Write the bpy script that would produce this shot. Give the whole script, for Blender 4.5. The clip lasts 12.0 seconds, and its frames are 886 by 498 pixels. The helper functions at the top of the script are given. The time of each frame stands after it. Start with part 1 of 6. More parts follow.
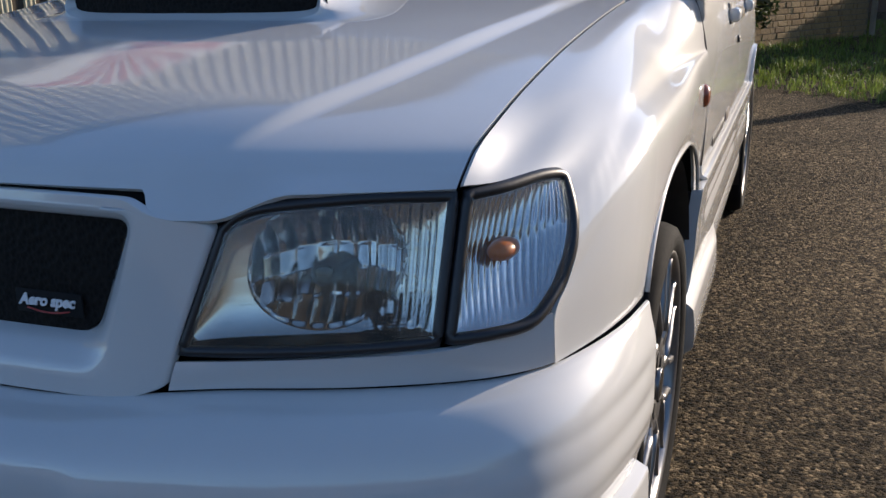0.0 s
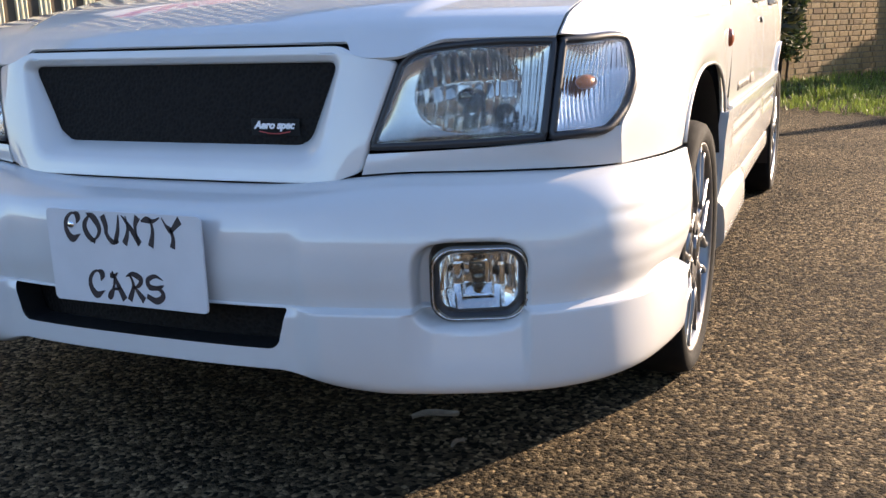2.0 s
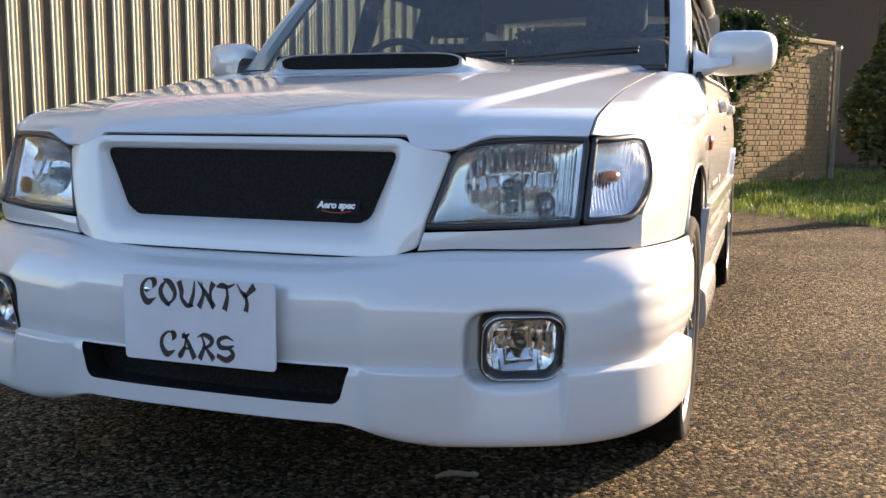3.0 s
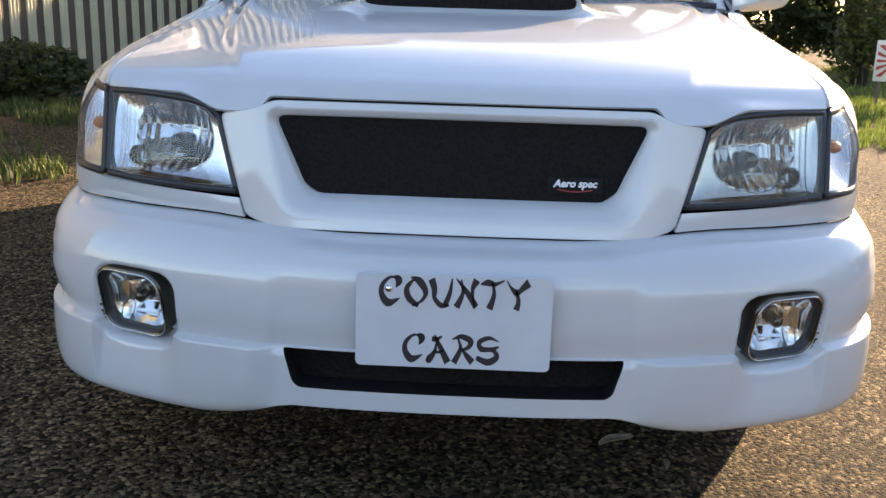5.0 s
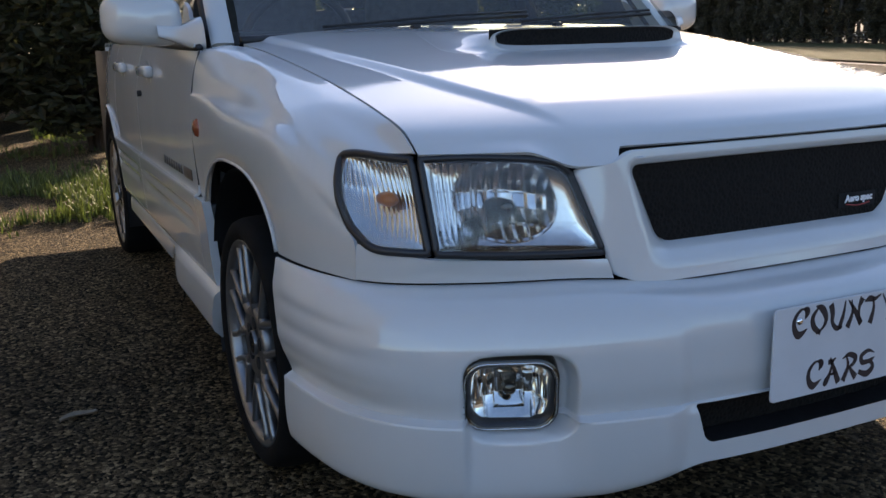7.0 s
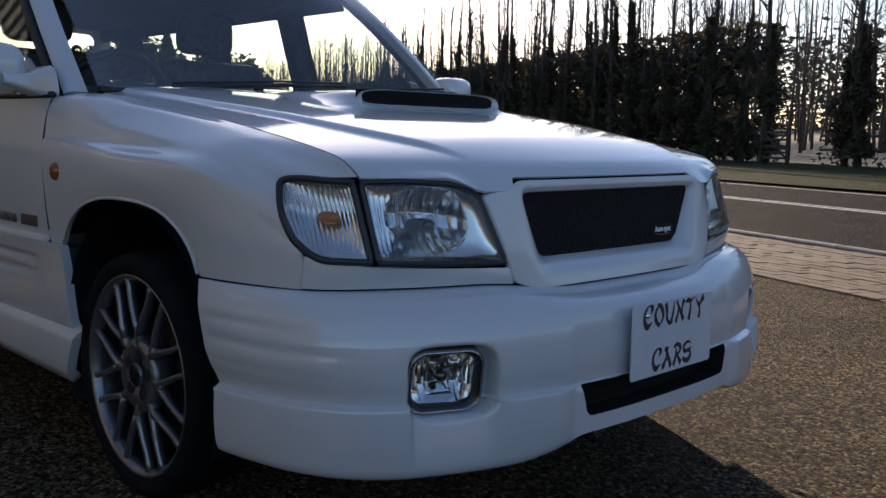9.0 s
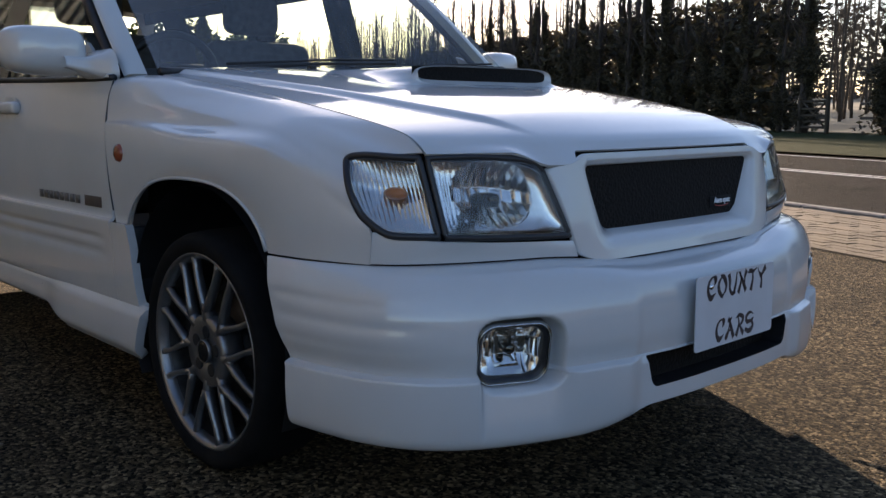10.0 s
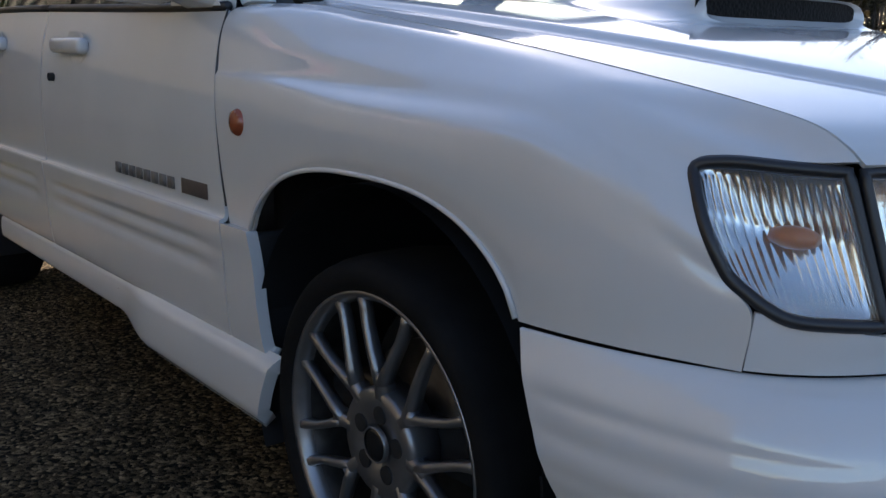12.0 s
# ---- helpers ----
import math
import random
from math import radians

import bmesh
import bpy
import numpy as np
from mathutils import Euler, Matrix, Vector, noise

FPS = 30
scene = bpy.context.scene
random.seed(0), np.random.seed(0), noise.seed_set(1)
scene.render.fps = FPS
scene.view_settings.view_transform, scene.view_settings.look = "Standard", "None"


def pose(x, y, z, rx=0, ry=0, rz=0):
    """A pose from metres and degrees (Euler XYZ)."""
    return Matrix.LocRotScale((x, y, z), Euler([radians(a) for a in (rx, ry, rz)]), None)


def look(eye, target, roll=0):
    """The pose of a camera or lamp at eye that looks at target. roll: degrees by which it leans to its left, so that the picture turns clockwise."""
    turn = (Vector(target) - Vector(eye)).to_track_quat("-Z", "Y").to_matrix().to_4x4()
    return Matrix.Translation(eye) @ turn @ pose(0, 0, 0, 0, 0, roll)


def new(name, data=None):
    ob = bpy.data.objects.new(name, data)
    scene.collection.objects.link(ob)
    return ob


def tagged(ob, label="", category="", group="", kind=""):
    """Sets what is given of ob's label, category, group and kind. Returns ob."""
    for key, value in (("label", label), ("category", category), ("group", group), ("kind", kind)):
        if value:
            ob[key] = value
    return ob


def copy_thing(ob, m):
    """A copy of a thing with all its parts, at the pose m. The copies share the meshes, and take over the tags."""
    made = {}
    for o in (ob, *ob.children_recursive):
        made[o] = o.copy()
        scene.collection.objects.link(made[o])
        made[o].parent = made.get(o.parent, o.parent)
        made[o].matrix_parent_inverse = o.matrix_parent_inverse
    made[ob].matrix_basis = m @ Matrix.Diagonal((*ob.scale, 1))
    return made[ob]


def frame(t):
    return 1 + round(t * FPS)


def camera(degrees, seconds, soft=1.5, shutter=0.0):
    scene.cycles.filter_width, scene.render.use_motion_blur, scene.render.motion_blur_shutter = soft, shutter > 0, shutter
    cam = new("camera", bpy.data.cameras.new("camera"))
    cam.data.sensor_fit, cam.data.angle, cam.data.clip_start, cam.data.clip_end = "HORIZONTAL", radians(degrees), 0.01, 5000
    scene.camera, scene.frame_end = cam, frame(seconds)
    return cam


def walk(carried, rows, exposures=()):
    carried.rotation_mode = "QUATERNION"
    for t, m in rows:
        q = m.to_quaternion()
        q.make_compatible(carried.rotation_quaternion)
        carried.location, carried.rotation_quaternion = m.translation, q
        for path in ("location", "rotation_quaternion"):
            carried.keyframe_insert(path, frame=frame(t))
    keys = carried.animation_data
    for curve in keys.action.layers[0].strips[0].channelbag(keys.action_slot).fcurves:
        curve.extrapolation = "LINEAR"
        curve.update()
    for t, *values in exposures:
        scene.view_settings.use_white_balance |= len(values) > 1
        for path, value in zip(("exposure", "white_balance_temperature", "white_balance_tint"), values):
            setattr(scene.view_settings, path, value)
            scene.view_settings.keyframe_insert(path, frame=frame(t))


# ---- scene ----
cam = camera(51.0, 12.0)
PATH = [
    (0, (1.007, -0.626, 0.999), (0.324, 1.165, 0.428), -1.1),
    (0.5, (0.934, -0.769, 0.993), (0.269, 1.0, 0.336), 0.0),
    (1, (0.923, -0.871, 0.952), (0.262, 0.903, 0.307), 0.8),
    (1.5, (1.013, -1.0, 0.839), (0.28, 0.781, 0.301), -0.6),
    (2, (1.103, -1.202, 0.79), (0.337, 0.588, 0.332), -1.7),
    (2.5, (1.088, -1.359, 0.78), (0.37, 0.481, 0.467), -0.3),
    (3, (0.994, -1.467, 0.792), (0.345, 0.407, 0.531), 0.4),
    (3.2, (0.963, -1.492, 0.798), (0.32, 0.381, 0.518), 0.5),
    (4.8, (0.179, -1.442, 0.917), (0.013, 0.488, 0.418), 1.9),
    (5, (0.028, -1.482, 0.935), (-0.036, 0.453, 0.436), 1.7),
    (5.5, (-0.242, -1.466, 0.971), (-0.146, 0.46, 0.44), -1.1),
    (6, (-0.575, -1.275, 0.932), (-0.191, 0.604, 0.364), -1.4),
    (6.5, (-0.924, -1.216, 0.944), (-0.283, 0.616, 0.459), -0.9),
    (7, (-1.286, -1.102, 0.966), (-0.458, 0.663, 0.518), -1.4),
    (7.2, (-1.374, -1.002, 0.926), (-0.469, 0.725, 0.481), -0.3),
    (8.8, (-1.795, -1.006, 0.864), (-0.432, 0.443, 0.654), 1.7),
    (9, (-1.814, -1.085, 0.86), (-0.413, 0.322, 0.618), 1.0),
    (9.5, (-1.842, -1.127, 0.848), (-0.436, 0.267, 0.558), 0.3),
    (10, (-1.874, -1.054, 0.858), (-0.529, 0.397, 0.565), -0.1),
    (10.5, (-1.866, -0.856, 0.863), (-0.561, 0.625, 0.542), 0.2),
    (11, (-1.813, -0.655, 0.885), (-0.52, 0.824, 0.508), 0.6),
    (11.5, (-1.693, -0.412, 0.874), (-0.414, 1.066, 0.448), 0.4),
    (12, (-1.587, -0.158, 0.889), (-0.343, 1.347, 0.458), 0.8),
]
EXPOSURES = [(0, 1.03), (0.5, 1.26), (1, 1.78), (1.5, 2.05), (2, 2.22), (2.5, 2.22), (3, 2.25), (4.8, 2.64), (5, 2.54), (5.5, 2.46),
             (6, 2.16), (6.5, 2.04), (7, 1.84), (9, 1.02), (9.5, 1.25), (10, 1.42), (10.5, 1.60), (11, 1.73), (11.5, 1.83), (12, 1.86)]
# white balance along the way: seconds, kelvin
WHITE = [(0, 5620), (0.5, 5620), (1, 5800), (1.5, 6100), (3, 6600), (4.8, 7150), (5, 7100), (5.5, 6850), (7, 6520), (9, 6050), (9.5, 6220), (11, 6520), (12, 6480)]


def kelvin(t):
    for (t0, a), (t1, b) in zip(WHITE, WHITE[1:]):
        if t <= t1:
            return a + (b - a) * (t - t0) / (t1 - t0)


walk(cam, [(t, look(eye, target, roll)) for t, eye, target, roll in PATH], [(t, stops, kelvin(t), 16 if t < 0.7 else 20) for t, stops in EXPOSURES])

# ---- sky, sun, exposure ----
SUN_AZ, SUN_EL = 35.5, 15.5          # degrees from +y towards +x, and above the horizon
world = bpy.data.worlds.new("world")
scene.world = world
world.use_nodes = True
wn = world.node_tree.nodes
sky = wn.new("ShaderNodeTexSky")
sky.sky_type = "NISHITA"
sky.sun_disc = False
sky.sun_elevation = radians(SUN_EL)
sky.sun_rotation = radians(SUN_AZ)
sky.dust_density = 0.8
sky.ozone_density = 2.0
world.node_tree.links.new(sky.outputs[0], wn["Background"].inputs[0])
wn["Background"].inputs[1].default_value = 0.090
sun = new("sun", bpy.data.lights.new("sun", "SUN"))
sun.data.energy = 4.0
sun.data.angle = radians(0.6)
sun.data.color = (1.0, 0.79, 0.52)
_d = Vector((math.sin(radians(SUN_AZ)) * math.cos(radians(SUN_EL)), math.cos(radians(SUN_AZ)) * math.cos(radians(SUN_EL)), math.sin(radians(SUN_EL))))
sun.matrix_world = look(_d * 30, (0, 0, 0))

# ---- materials ----
def shader(name):
    m = bpy.data.materials.new(name)
    m.use_nodes = True
    nt = m.node_tree
    return m, nt, nt.nodes["Principled BSDF"]


def node(nt, kind, **inputs):
    n = nt.nodes.new("ShaderNode" + kind)
    for key, value in inputs.items():
        n.inputs[key.replace("_", " ")].default_value = value
    return n


def ramp(nt, source, stops):
    r = nt.nodes.new("ShaderNodeValToRGB")
    e = r.color_ramp.elements
    while len(e) < len(stops):
        e.new(0.5)
    for k, (p, c) in enumerate(stops):
        e[k].position, e[k].color = p, (*c, 1)
    nt.links.new(source, r.inputs[0])
    return r.outputs[0]


def coords(nt, scale=1.0, generated=False):
    tc = nt.nodes.new("ShaderNodeTexCoord")
    mp = nt.nodes.new("ShaderNodeMapping")
    mp.inputs["Scale"].default_value = scale if isinstance(scale, tuple) else (scale,) * 3
    nt.links.new(tc.outputs["Object"], mp.inputs[0])
    return mp.outputs[0]


def noise_tex(nt, vec, scale, detail=4.0, rough=0.55):
    n = nt.nodes.new("ShaderNodeTexNoise")
    n.inputs["Scale"].default_value, n.inputs["Detail"].default_value, n.inputs["Roughness"].default_value = scale, detail, rough
    nt.links.new(vec, n.inputs["Vector"])
    return n.outputs["Fac"]


def bump(nt, b, height, strength, distance):
    n = nt.nodes.new("ShaderNodeBump")
    n.inputs["Strength"].default_value, n.inputs["Distance"].default_value = strength, distance
    nt.links.new(height, n.inputs["Height"])
    nt.links.new(n.outputs[0], b.inputs["Normal"])
    return n


def plain(name, colour, rough=0.5, metal=0.0, spread=0.12, scale=6.0, grain=0.0, coat=0.0, spec=0.5):
    """A surface of one colour with faint uneven tone, dulling and grain."""
    m, nt, b = shader(name)
    vec = coords(nt)
    big = noise_tex(nt, vec, scale)
    c = ramp(nt, big, [(0.3, tuple(v * (1 - spread) for v in colour)), (0.7, tuple(min(1, v * (1 + spread)) for v in colour))])
    nt.links.new(c, b.inputs["Base Color"])
    fine = noise_tex(nt, vec, scale * 12)
    mr = node(nt, "MapRange")
    mr.inputs["To Min"].default_value, mr.inputs["To Max"].default_value = max(0.0, rough - 0.08), min(1.0, rough + 0.08)
    nt.links.new(fine, mr.inputs["Value"])
    nt.links.new(mr.outputs[0], b.inputs["Roughness"])
    b.inputs["Metallic"].default_value = metal
    b.inputs["Coat Weight"].default_value = coat
    b.inputs["Specular IOR Level"].default_value = spec
    if grain:
        bump(nt, b, noise_tex(nt, vec, scale * 40), 0.6, grain)
    return m


def make_paint():
    m, nt, b = shader("white_paint")
    vec = coords(nt)
    dirt = noise_tex(nt, vec, 3.0, 6.0)
    c = ramp(nt, dirt, [(0.30, (0.53, 0.535, 0.53)), (0.7, (0.585, 0.588, 0.58))])
    # a few tiny stone chips
    v = nt.nodes.new("ShaderNodeTexVoronoi")
    v.inputs["Scale"].default_value = 22.0
    nt.links.new(vec, v.inputs["Vector"])
    rare = ramp(nt, v.outputs["Color"], [(0.93, (0, 0, 0)), (0.935, (1, 1, 1))])
    spot = ramp(nt, v.outputs["Distance"], [(0.030, (1, 1, 1)), (0.042, (0, 0, 0))])
    both = nt.nodes.new("ShaderNodeMixRGB")
    both.blend_type = "MULTIPLY"
    both.inputs[0].default_value = 1.0
    nt.links.new(rare, both.inputs[1])
    nt.links.new(spot, both.inputs[2])
    chip = nt.nodes.new("ShaderNodeMixRGB")
    chip.inputs[2].default_value = (0.10, 0.09, 0.08, 1)
    nt.links.new(both.outputs[0], chip.inputs[0])
    nt.links.new(c, chip.inputs[1])
    nt.links.new(chip.outputs[0], b.inputs["Base Color"])
    b.inputs["Roughness"].default_value = 0.55
    b.inputs["Specular IOR Level"].default_value = 0.15
    b.inputs["Coat Weight"].default_value = 1.0
    b.inputs["Coat IOR"].default_value = 1.75
    film = noise_tex(nt, vec, 9.0, 6.0)
    mr = node(nt, "MapRange")
    mr.inputs["To Min"].default_value, mr.inputs["To Max"].default_value = 0.012, 0.05
    nt.links.new(film, mr.inputs["Value"])
    nt.links.new(mr.outputs[0], b.inputs["Coat Roughness"])
    peel = node(nt, "Bump", Strength=0.05, Distance=0.001)
    nt.links.new(noise_tex(nt, vec, 160.0, 2.0), peel.inputs["Height"])
    nt.links.new(peel.outputs[0], b.inputs["Coat Normal"])
    return m


PAINT = make_paint()
BLACK = plain("black_plastic", (0.012, 0.012, 0.013), 0.45, spread=0.3, grain=0.0004)
GLOSSBLACK = plain("gloss_black", (0.01, 0.01, 0.011), 0.12)
# near-black that puts deep shade into the colour; also the black of the badge
VOID = plain("shade_and_badge_black", (0.004, 0.004, 0.004), 0.9)
RUBBER = plain("tyre_rubber", (0.007, 0.007, 0.0072), 0.85, spread=0.35, scale=14, grain=0.0008, spec=0.12)
GASKET = plain("lamp_gasket", (0.018, 0.018, 0.02), 0.4, grain=0.0003)
CHROME = plain("chrome", (0.86, 0.87, 0.88), 0.08, metal=1.0, spread=0.05)
DULLCHROME = plain("smoked_chrome", (0.11, 0.105, 0.092), 0.2, metal=1.0, spread=0.15)
ALLOY = plain("silver_wheel_paint", (0.20, 0.20, 0.205), 0.32, metal=0.75, spread=0.12, scale=20, coat=0.4)
STEEL = plain("brake_steel", (0.07, 0.066, 0.062), 0.45, metal=0.9, spread=0.3, scale=30)
PLATE = plain("plate_white", (0.58, 0.59, 0.61), 0.45, spread=0.05, scale=9)
INK = plain("plate_ink", (0.03, 0.022, 0.025), 0.5)
BADGE = plain("badge_silver", (0.75, 0.75, 0.76), 0.3)
BADGERED = plain("badge_red", (0.42, 0.05, 0.04), 0.4)
DECAL = plain("decal_grey", (0.10, 0.095, 0.09), 0.5)
DECALBROWN = plain("decal_brown", (0.07, 0.055, 0.05), 0.5)
AMBER = plain("amber_lens", (0.42, 0.125, 0.014), 0.35, spread=0.1, coat=0.3)
REPEATER = plain("dull_amber_lens", (0.24, 0.055, 0.022), 0.25, spread=0.1, coat=0.3)
DARKCHROME = plain("aged_chrome", (0.66, 0.67, 0.69), 0.15, metal=1.0, spread=0.08)
CABIN = plain("cabin_plastic", (0.05, 0.05, 0.052), 0.7, spread=0.2, grain=0.0005)
SEATCLOTH = plain("seat_cloth", (0.06, 0.06, 0.065), 0.95, spread=0.3, scale=40, grain=0.001)


def make_glass(name, tint, gloss, dark=0.0):
    m, nt, b = shader(name)
    nt.nodes.remove(b)
    out = nt.nodes["Material Output"]
    tr, gl = node(nt, "BsdfTransparent"), node(nt, "BsdfGlossy", Roughness=0.02)
    tr.inputs[0].default_value = (*tint, 1)
    lw = node(nt, "LayerWeight", Blend=0.5)
    steep = node(nt, "Math")
    steep.operation = "POWER"
    steep.inputs[1].default_value = 4.0
    nt.links.new(lw.outputs["Facing"], steep.inputs[0])
    share = node(nt, "MapRange")
    share.inputs["To Min"].default_value, share.inputs["To Max"].default_value = gloss, 0.85
    nt.links.new(steep.outputs[0], share.inputs["Value"])
    mix = node(nt, "MixShader")
    nt.links.new(share.outputs[0], mix.inputs[0])
    nt.links.new(tr.outputs[0], mix.inputs[1])
    nt.links.new(gl.outputs[0], mix.inputs[2])
    last = mix
    if dark:
        # faint milky weathering of the plastic
        veil, top = node(nt, "BsdfDiffuse"), node(nt, "MixShader", Fac=dark)
        veil.inputs[0].default_value = (0.62, 0.60, 0.55, 1)
        nt.links.new(mix.outputs[0], top.inputs[1])
        nt.links.new(veil.outputs[0], top.inputs[2])
        last = top
    nt.links.new(last.outputs[0], out.inputs[0])
    return m


GLASS = make_glass("window_glass", (0.66, 0.72, 0.66), 0.08)
SCREEN = make_glass("windscreen_glass", (0.62, 0.68, 0.66), 0.08, 0.055)
LENS = make_glass("clear_lens", (0.95, 0.95, 0.92), 0.05, 0.015)
HAZYLENS = make_glass("hazy_lens", (0.90, 0.89, 0.82), 0.05, 0.06)


def make_mesh_mat():
    m, nt, b = shader("black_grille_mesh")
    vec = coords(nt)
    v = nt.nodes.new("ShaderNodeTexVoronoi")
    v.inputs["Scale"].default_value = 130.0
    nt.links.new(vec, v.inputs["Vector"])
    c = ramp(nt, v.outputs["Distance"], [(0.25, (0.003, 0.0027, 0.0024)), (0.6, (0.008, 0.0068, 0.0057))])
    nt.links.new(c, b.inputs["Base Color"])
    b.inputs["Roughness"].default_value = 0.75
    b.inputs["Specular IOR Level"].default_value = 0.2
    bump(nt, b, v.outputs["Distance"], 1.0, 0.002)
    return m


MESH = make_mesh_mat()


def make_asphalt(name, dark, light, chip=220.0):
    m, nt, b = shader(name)
    vec = coords(nt)
    v = nt.nodes.new("ShaderNodeTexVoronoi")
    v.inputs["Scale"].default_value = chip
    nt.links.new(vec, v.inputs["Vector"])
    chips = ramp(nt, v.outputs["Color"], [(0.25, dark), (0.68, tuple(0.66 * a + 0.34 * c for a, c in zip(dark, light))), (0.95, tuple(1.15 * c for c in light))])
    patch = noise_tex(nt, vec, 0.9, 6.0)
    wear = ramp(nt, patch, [(0.35, (0.62, 0.62, 0.62)), (0.65, (1.15, 1.12, 1.08))])
    mul = nt.nodes.new("ShaderNodeMixRGB")
    mul.blend_type = "MULTIPLY"
    mul.inputs[0].default_value = 1.0
    nt.links.new(chips, mul.inputs[1])
    nt.links.new(wear, mul.inputs[2])
    nt.links.new(mul.outputs[0], b.inputs["Base Color"])
    b.inputs["Roughness"].default_value = 0.9
    b.inputs["Specular IOR Level"].default_value = 0.08
    inv = node(nt, "Math")
    inv.operation = "SUBTRACT"
    inv.inputs[0].default_value = 1.0
    nt.links.new(v.outputs["Distance"], inv.inputs[1])
    coarse = noise_tex(nt, vec, 240.0, 4.0)
    add = node(nt, "Math")
    add.operation = "ADD"
    nt.links.new(inv.outputs[0], add.inputs[0])
    nt.links.new(coarse, add.inputs[1])
    bump(nt, b, add.outputs[0], 1.0, 0.016)
    return m


ASPHALT = make_asphalt("stony_tarmac", (0.015, 0.0125, 0.0085), (0.41, 0.315, 0.185), 105.0)
ROADTOP = make_asphalt("road_tarmac", (0.006, 0.006, 0.007), (0.020, 0.020, 0.021), 160.0)
LINEPAINT = plain("road_line_paint", (0.72, 0.70, 0.66), 0.7, spread=0.25, scale=20)
KERB = plain("kerb_concrete", (0.24, 0.225, 0.20), 0.85, spread=0.25, scale=8, grain=0.002)
PAVER = plain("paving_block", (0.16, 0.118, 0.07), 0.85, spread=0.3, scale=4, grain=0.002)
SOIL = plain("earth", (0.06, 0.045, 0.03), 0.95, spread=0.4, scale=3, grain=0.01)
GRAVEL = make_asphalt("gravel_verge", (0.07, 0.055, 0.04), (0.34, 0.28, 0.21), 90.0)


def make_grass(name, dark, light):
    m, nt, b = shader(name)
    isl = nt.nodes.new("ShaderNodeNewGeometry")
    c = ramp(nt, isl.outputs["Random Per Island"], [(0.0, dark), (0.7, light), (1.0, tuple(min(1, v * 1.5) for v in light))])
    nt.links.new(c, b.inputs["Base Color"])
    b.inputs["Roughness"].default_value = 0.6
    b.inputs["Subsurface Weight"].default_value = 0.0
    tr = node(nt, "BsdfTranslucent")
    nt.links.new(c, tr.inputs[0])
    mix = node(nt, "MixShader", Fac=0.35)
    nt.links.new(b.outputs[0], mix.inputs[1])
    nt.links.new(tr.outputs[0], mix.inputs[2])
    nt.links.new(mix.outputs[0], nt.nodes["Material Output"].inputs[0])
    return m


GRASS = make_grass("grass", (0.065, 0.10, 0.018), (0.17, 0.225, 0.036))
BANKGRASS = make_grass("rough_grass", (0.03, 0.048, 0.012), (0.085, 0.115, 0.024))
IVY = make_grass("ivy_leaf", (0.018, 0.03, 0.01), (0.05, 0.07, 0.02))
IVYDARK = make_grass("old_ivy_leaf", (0.030, 0.026, 0.016), (0.085, 0.070, 0.036))
# evergreen leaf with the shade of its corner put into the colour
BUSHLEAF = make_grass("shade_darkened_bush_leaf", (0.012, 0.016, 0.008), (0.032, 0.036, 0.014))
CONIFER = make_grass("conifer_leaf", (0.05, 0.06, 0.018), (0.12, 0.125, 0.035))
BARK = plain("bark", (0.055, 0.042, 0.033), 0.95, spread=0.4, scale=5, grain=0.01)
TWIG = plain("twig", (0.10, 0.078, 0.055), 0.95, spread=0.3)
BRICK = None
MORTAR = plain("mortar", (0.20, 0.155, 0.105), 0.95, spread=0.2, scale=20, grain=0.002)
CLADDING = plain("olive_cladding", (0.46, 0.42, 0.285), 0.5, spread=0.12, scale=3)
TIMBER = plain("weathered_timber", (0.13, 0.105, 0.08), 0.9, spread=0.25, scale=12, grain=0.002)
WHITEPAINT = plain("white_gloss_paint", (0.72, 0.70, 0.64), 0.5, spread=0.12)
FIELD = plain("pale_field", (0.23, 0.21, 0.145), 0.95, spread=0.2, scale=0.2)


def make_varied(name, colours, rough=0.9, grain=0.003):
    """Pieces that differ one from the next."""
    m, nt, b = shader(name)
    oi = nt.nodes.new("ShaderNodeObjectInfo")
    c = ramp(nt, oi.outputs["Random"], [(k / (len(colours) - 1), col) for k, col in enumerate(colours)])
    vec = coords(nt)
    mot = ramp(nt, noise_tex(nt, vec, 30.0), [(0.3, (0.75, 0.75, 0.75)), (0.7, (1.15, 1.15, 1.15))])
    mul = nt.nodes.new("ShaderNodeMixRGB")
    mul.blend_type = "MULTIPLY"
    mul.inputs[0].default_value = 1.0
    nt.links.new(c, mul.inputs[1])
    nt.links.new(mot, mul.inputs[2])
    nt.links.new(mul.outputs[0], b.inputs["Base Color"])
    b.inputs["Roughness"].default_value = rough
    bump(nt, b, noise_tex(nt, vec, 120.0), 0.7, grain)
    return m


BRICK = make_varied("stock_brick", [(0.26, 0.165, 0.070), (0.38, 0.25, 0.105), (0.32, 0.21, 0.09), (0.42, 0.30, 0.14), (0.21, 0.13, 0.06)])
BLOCK = make_varied("block_paver", [(0.13, 0.095, 0.055), (0.185, 0.135, 0.078), (0.155, 0.116, 0.07), (0.205, 0.155, 0.09)])


# ---- shape tools ----
def bm_ob(name, bm, mat, smooth=True):
    me = bpy.data.meshes.new(name)
    bm.to_mesh(me)
    bm.free()
    for m in mat if isinstance(mat, (list, tuple)) else [mat]:
        me.materials.append(m)
    if smooth:
        me.shade_smooth()
    return new(name, me)


def part(name, bm, mat, parent=None, label="", smooth=True):
    ob = bm_ob(name, bm, mat, smooth)
    if parent is not None:
        ob.parent = parent
    if label:
        ob["label"] = label
    return ob


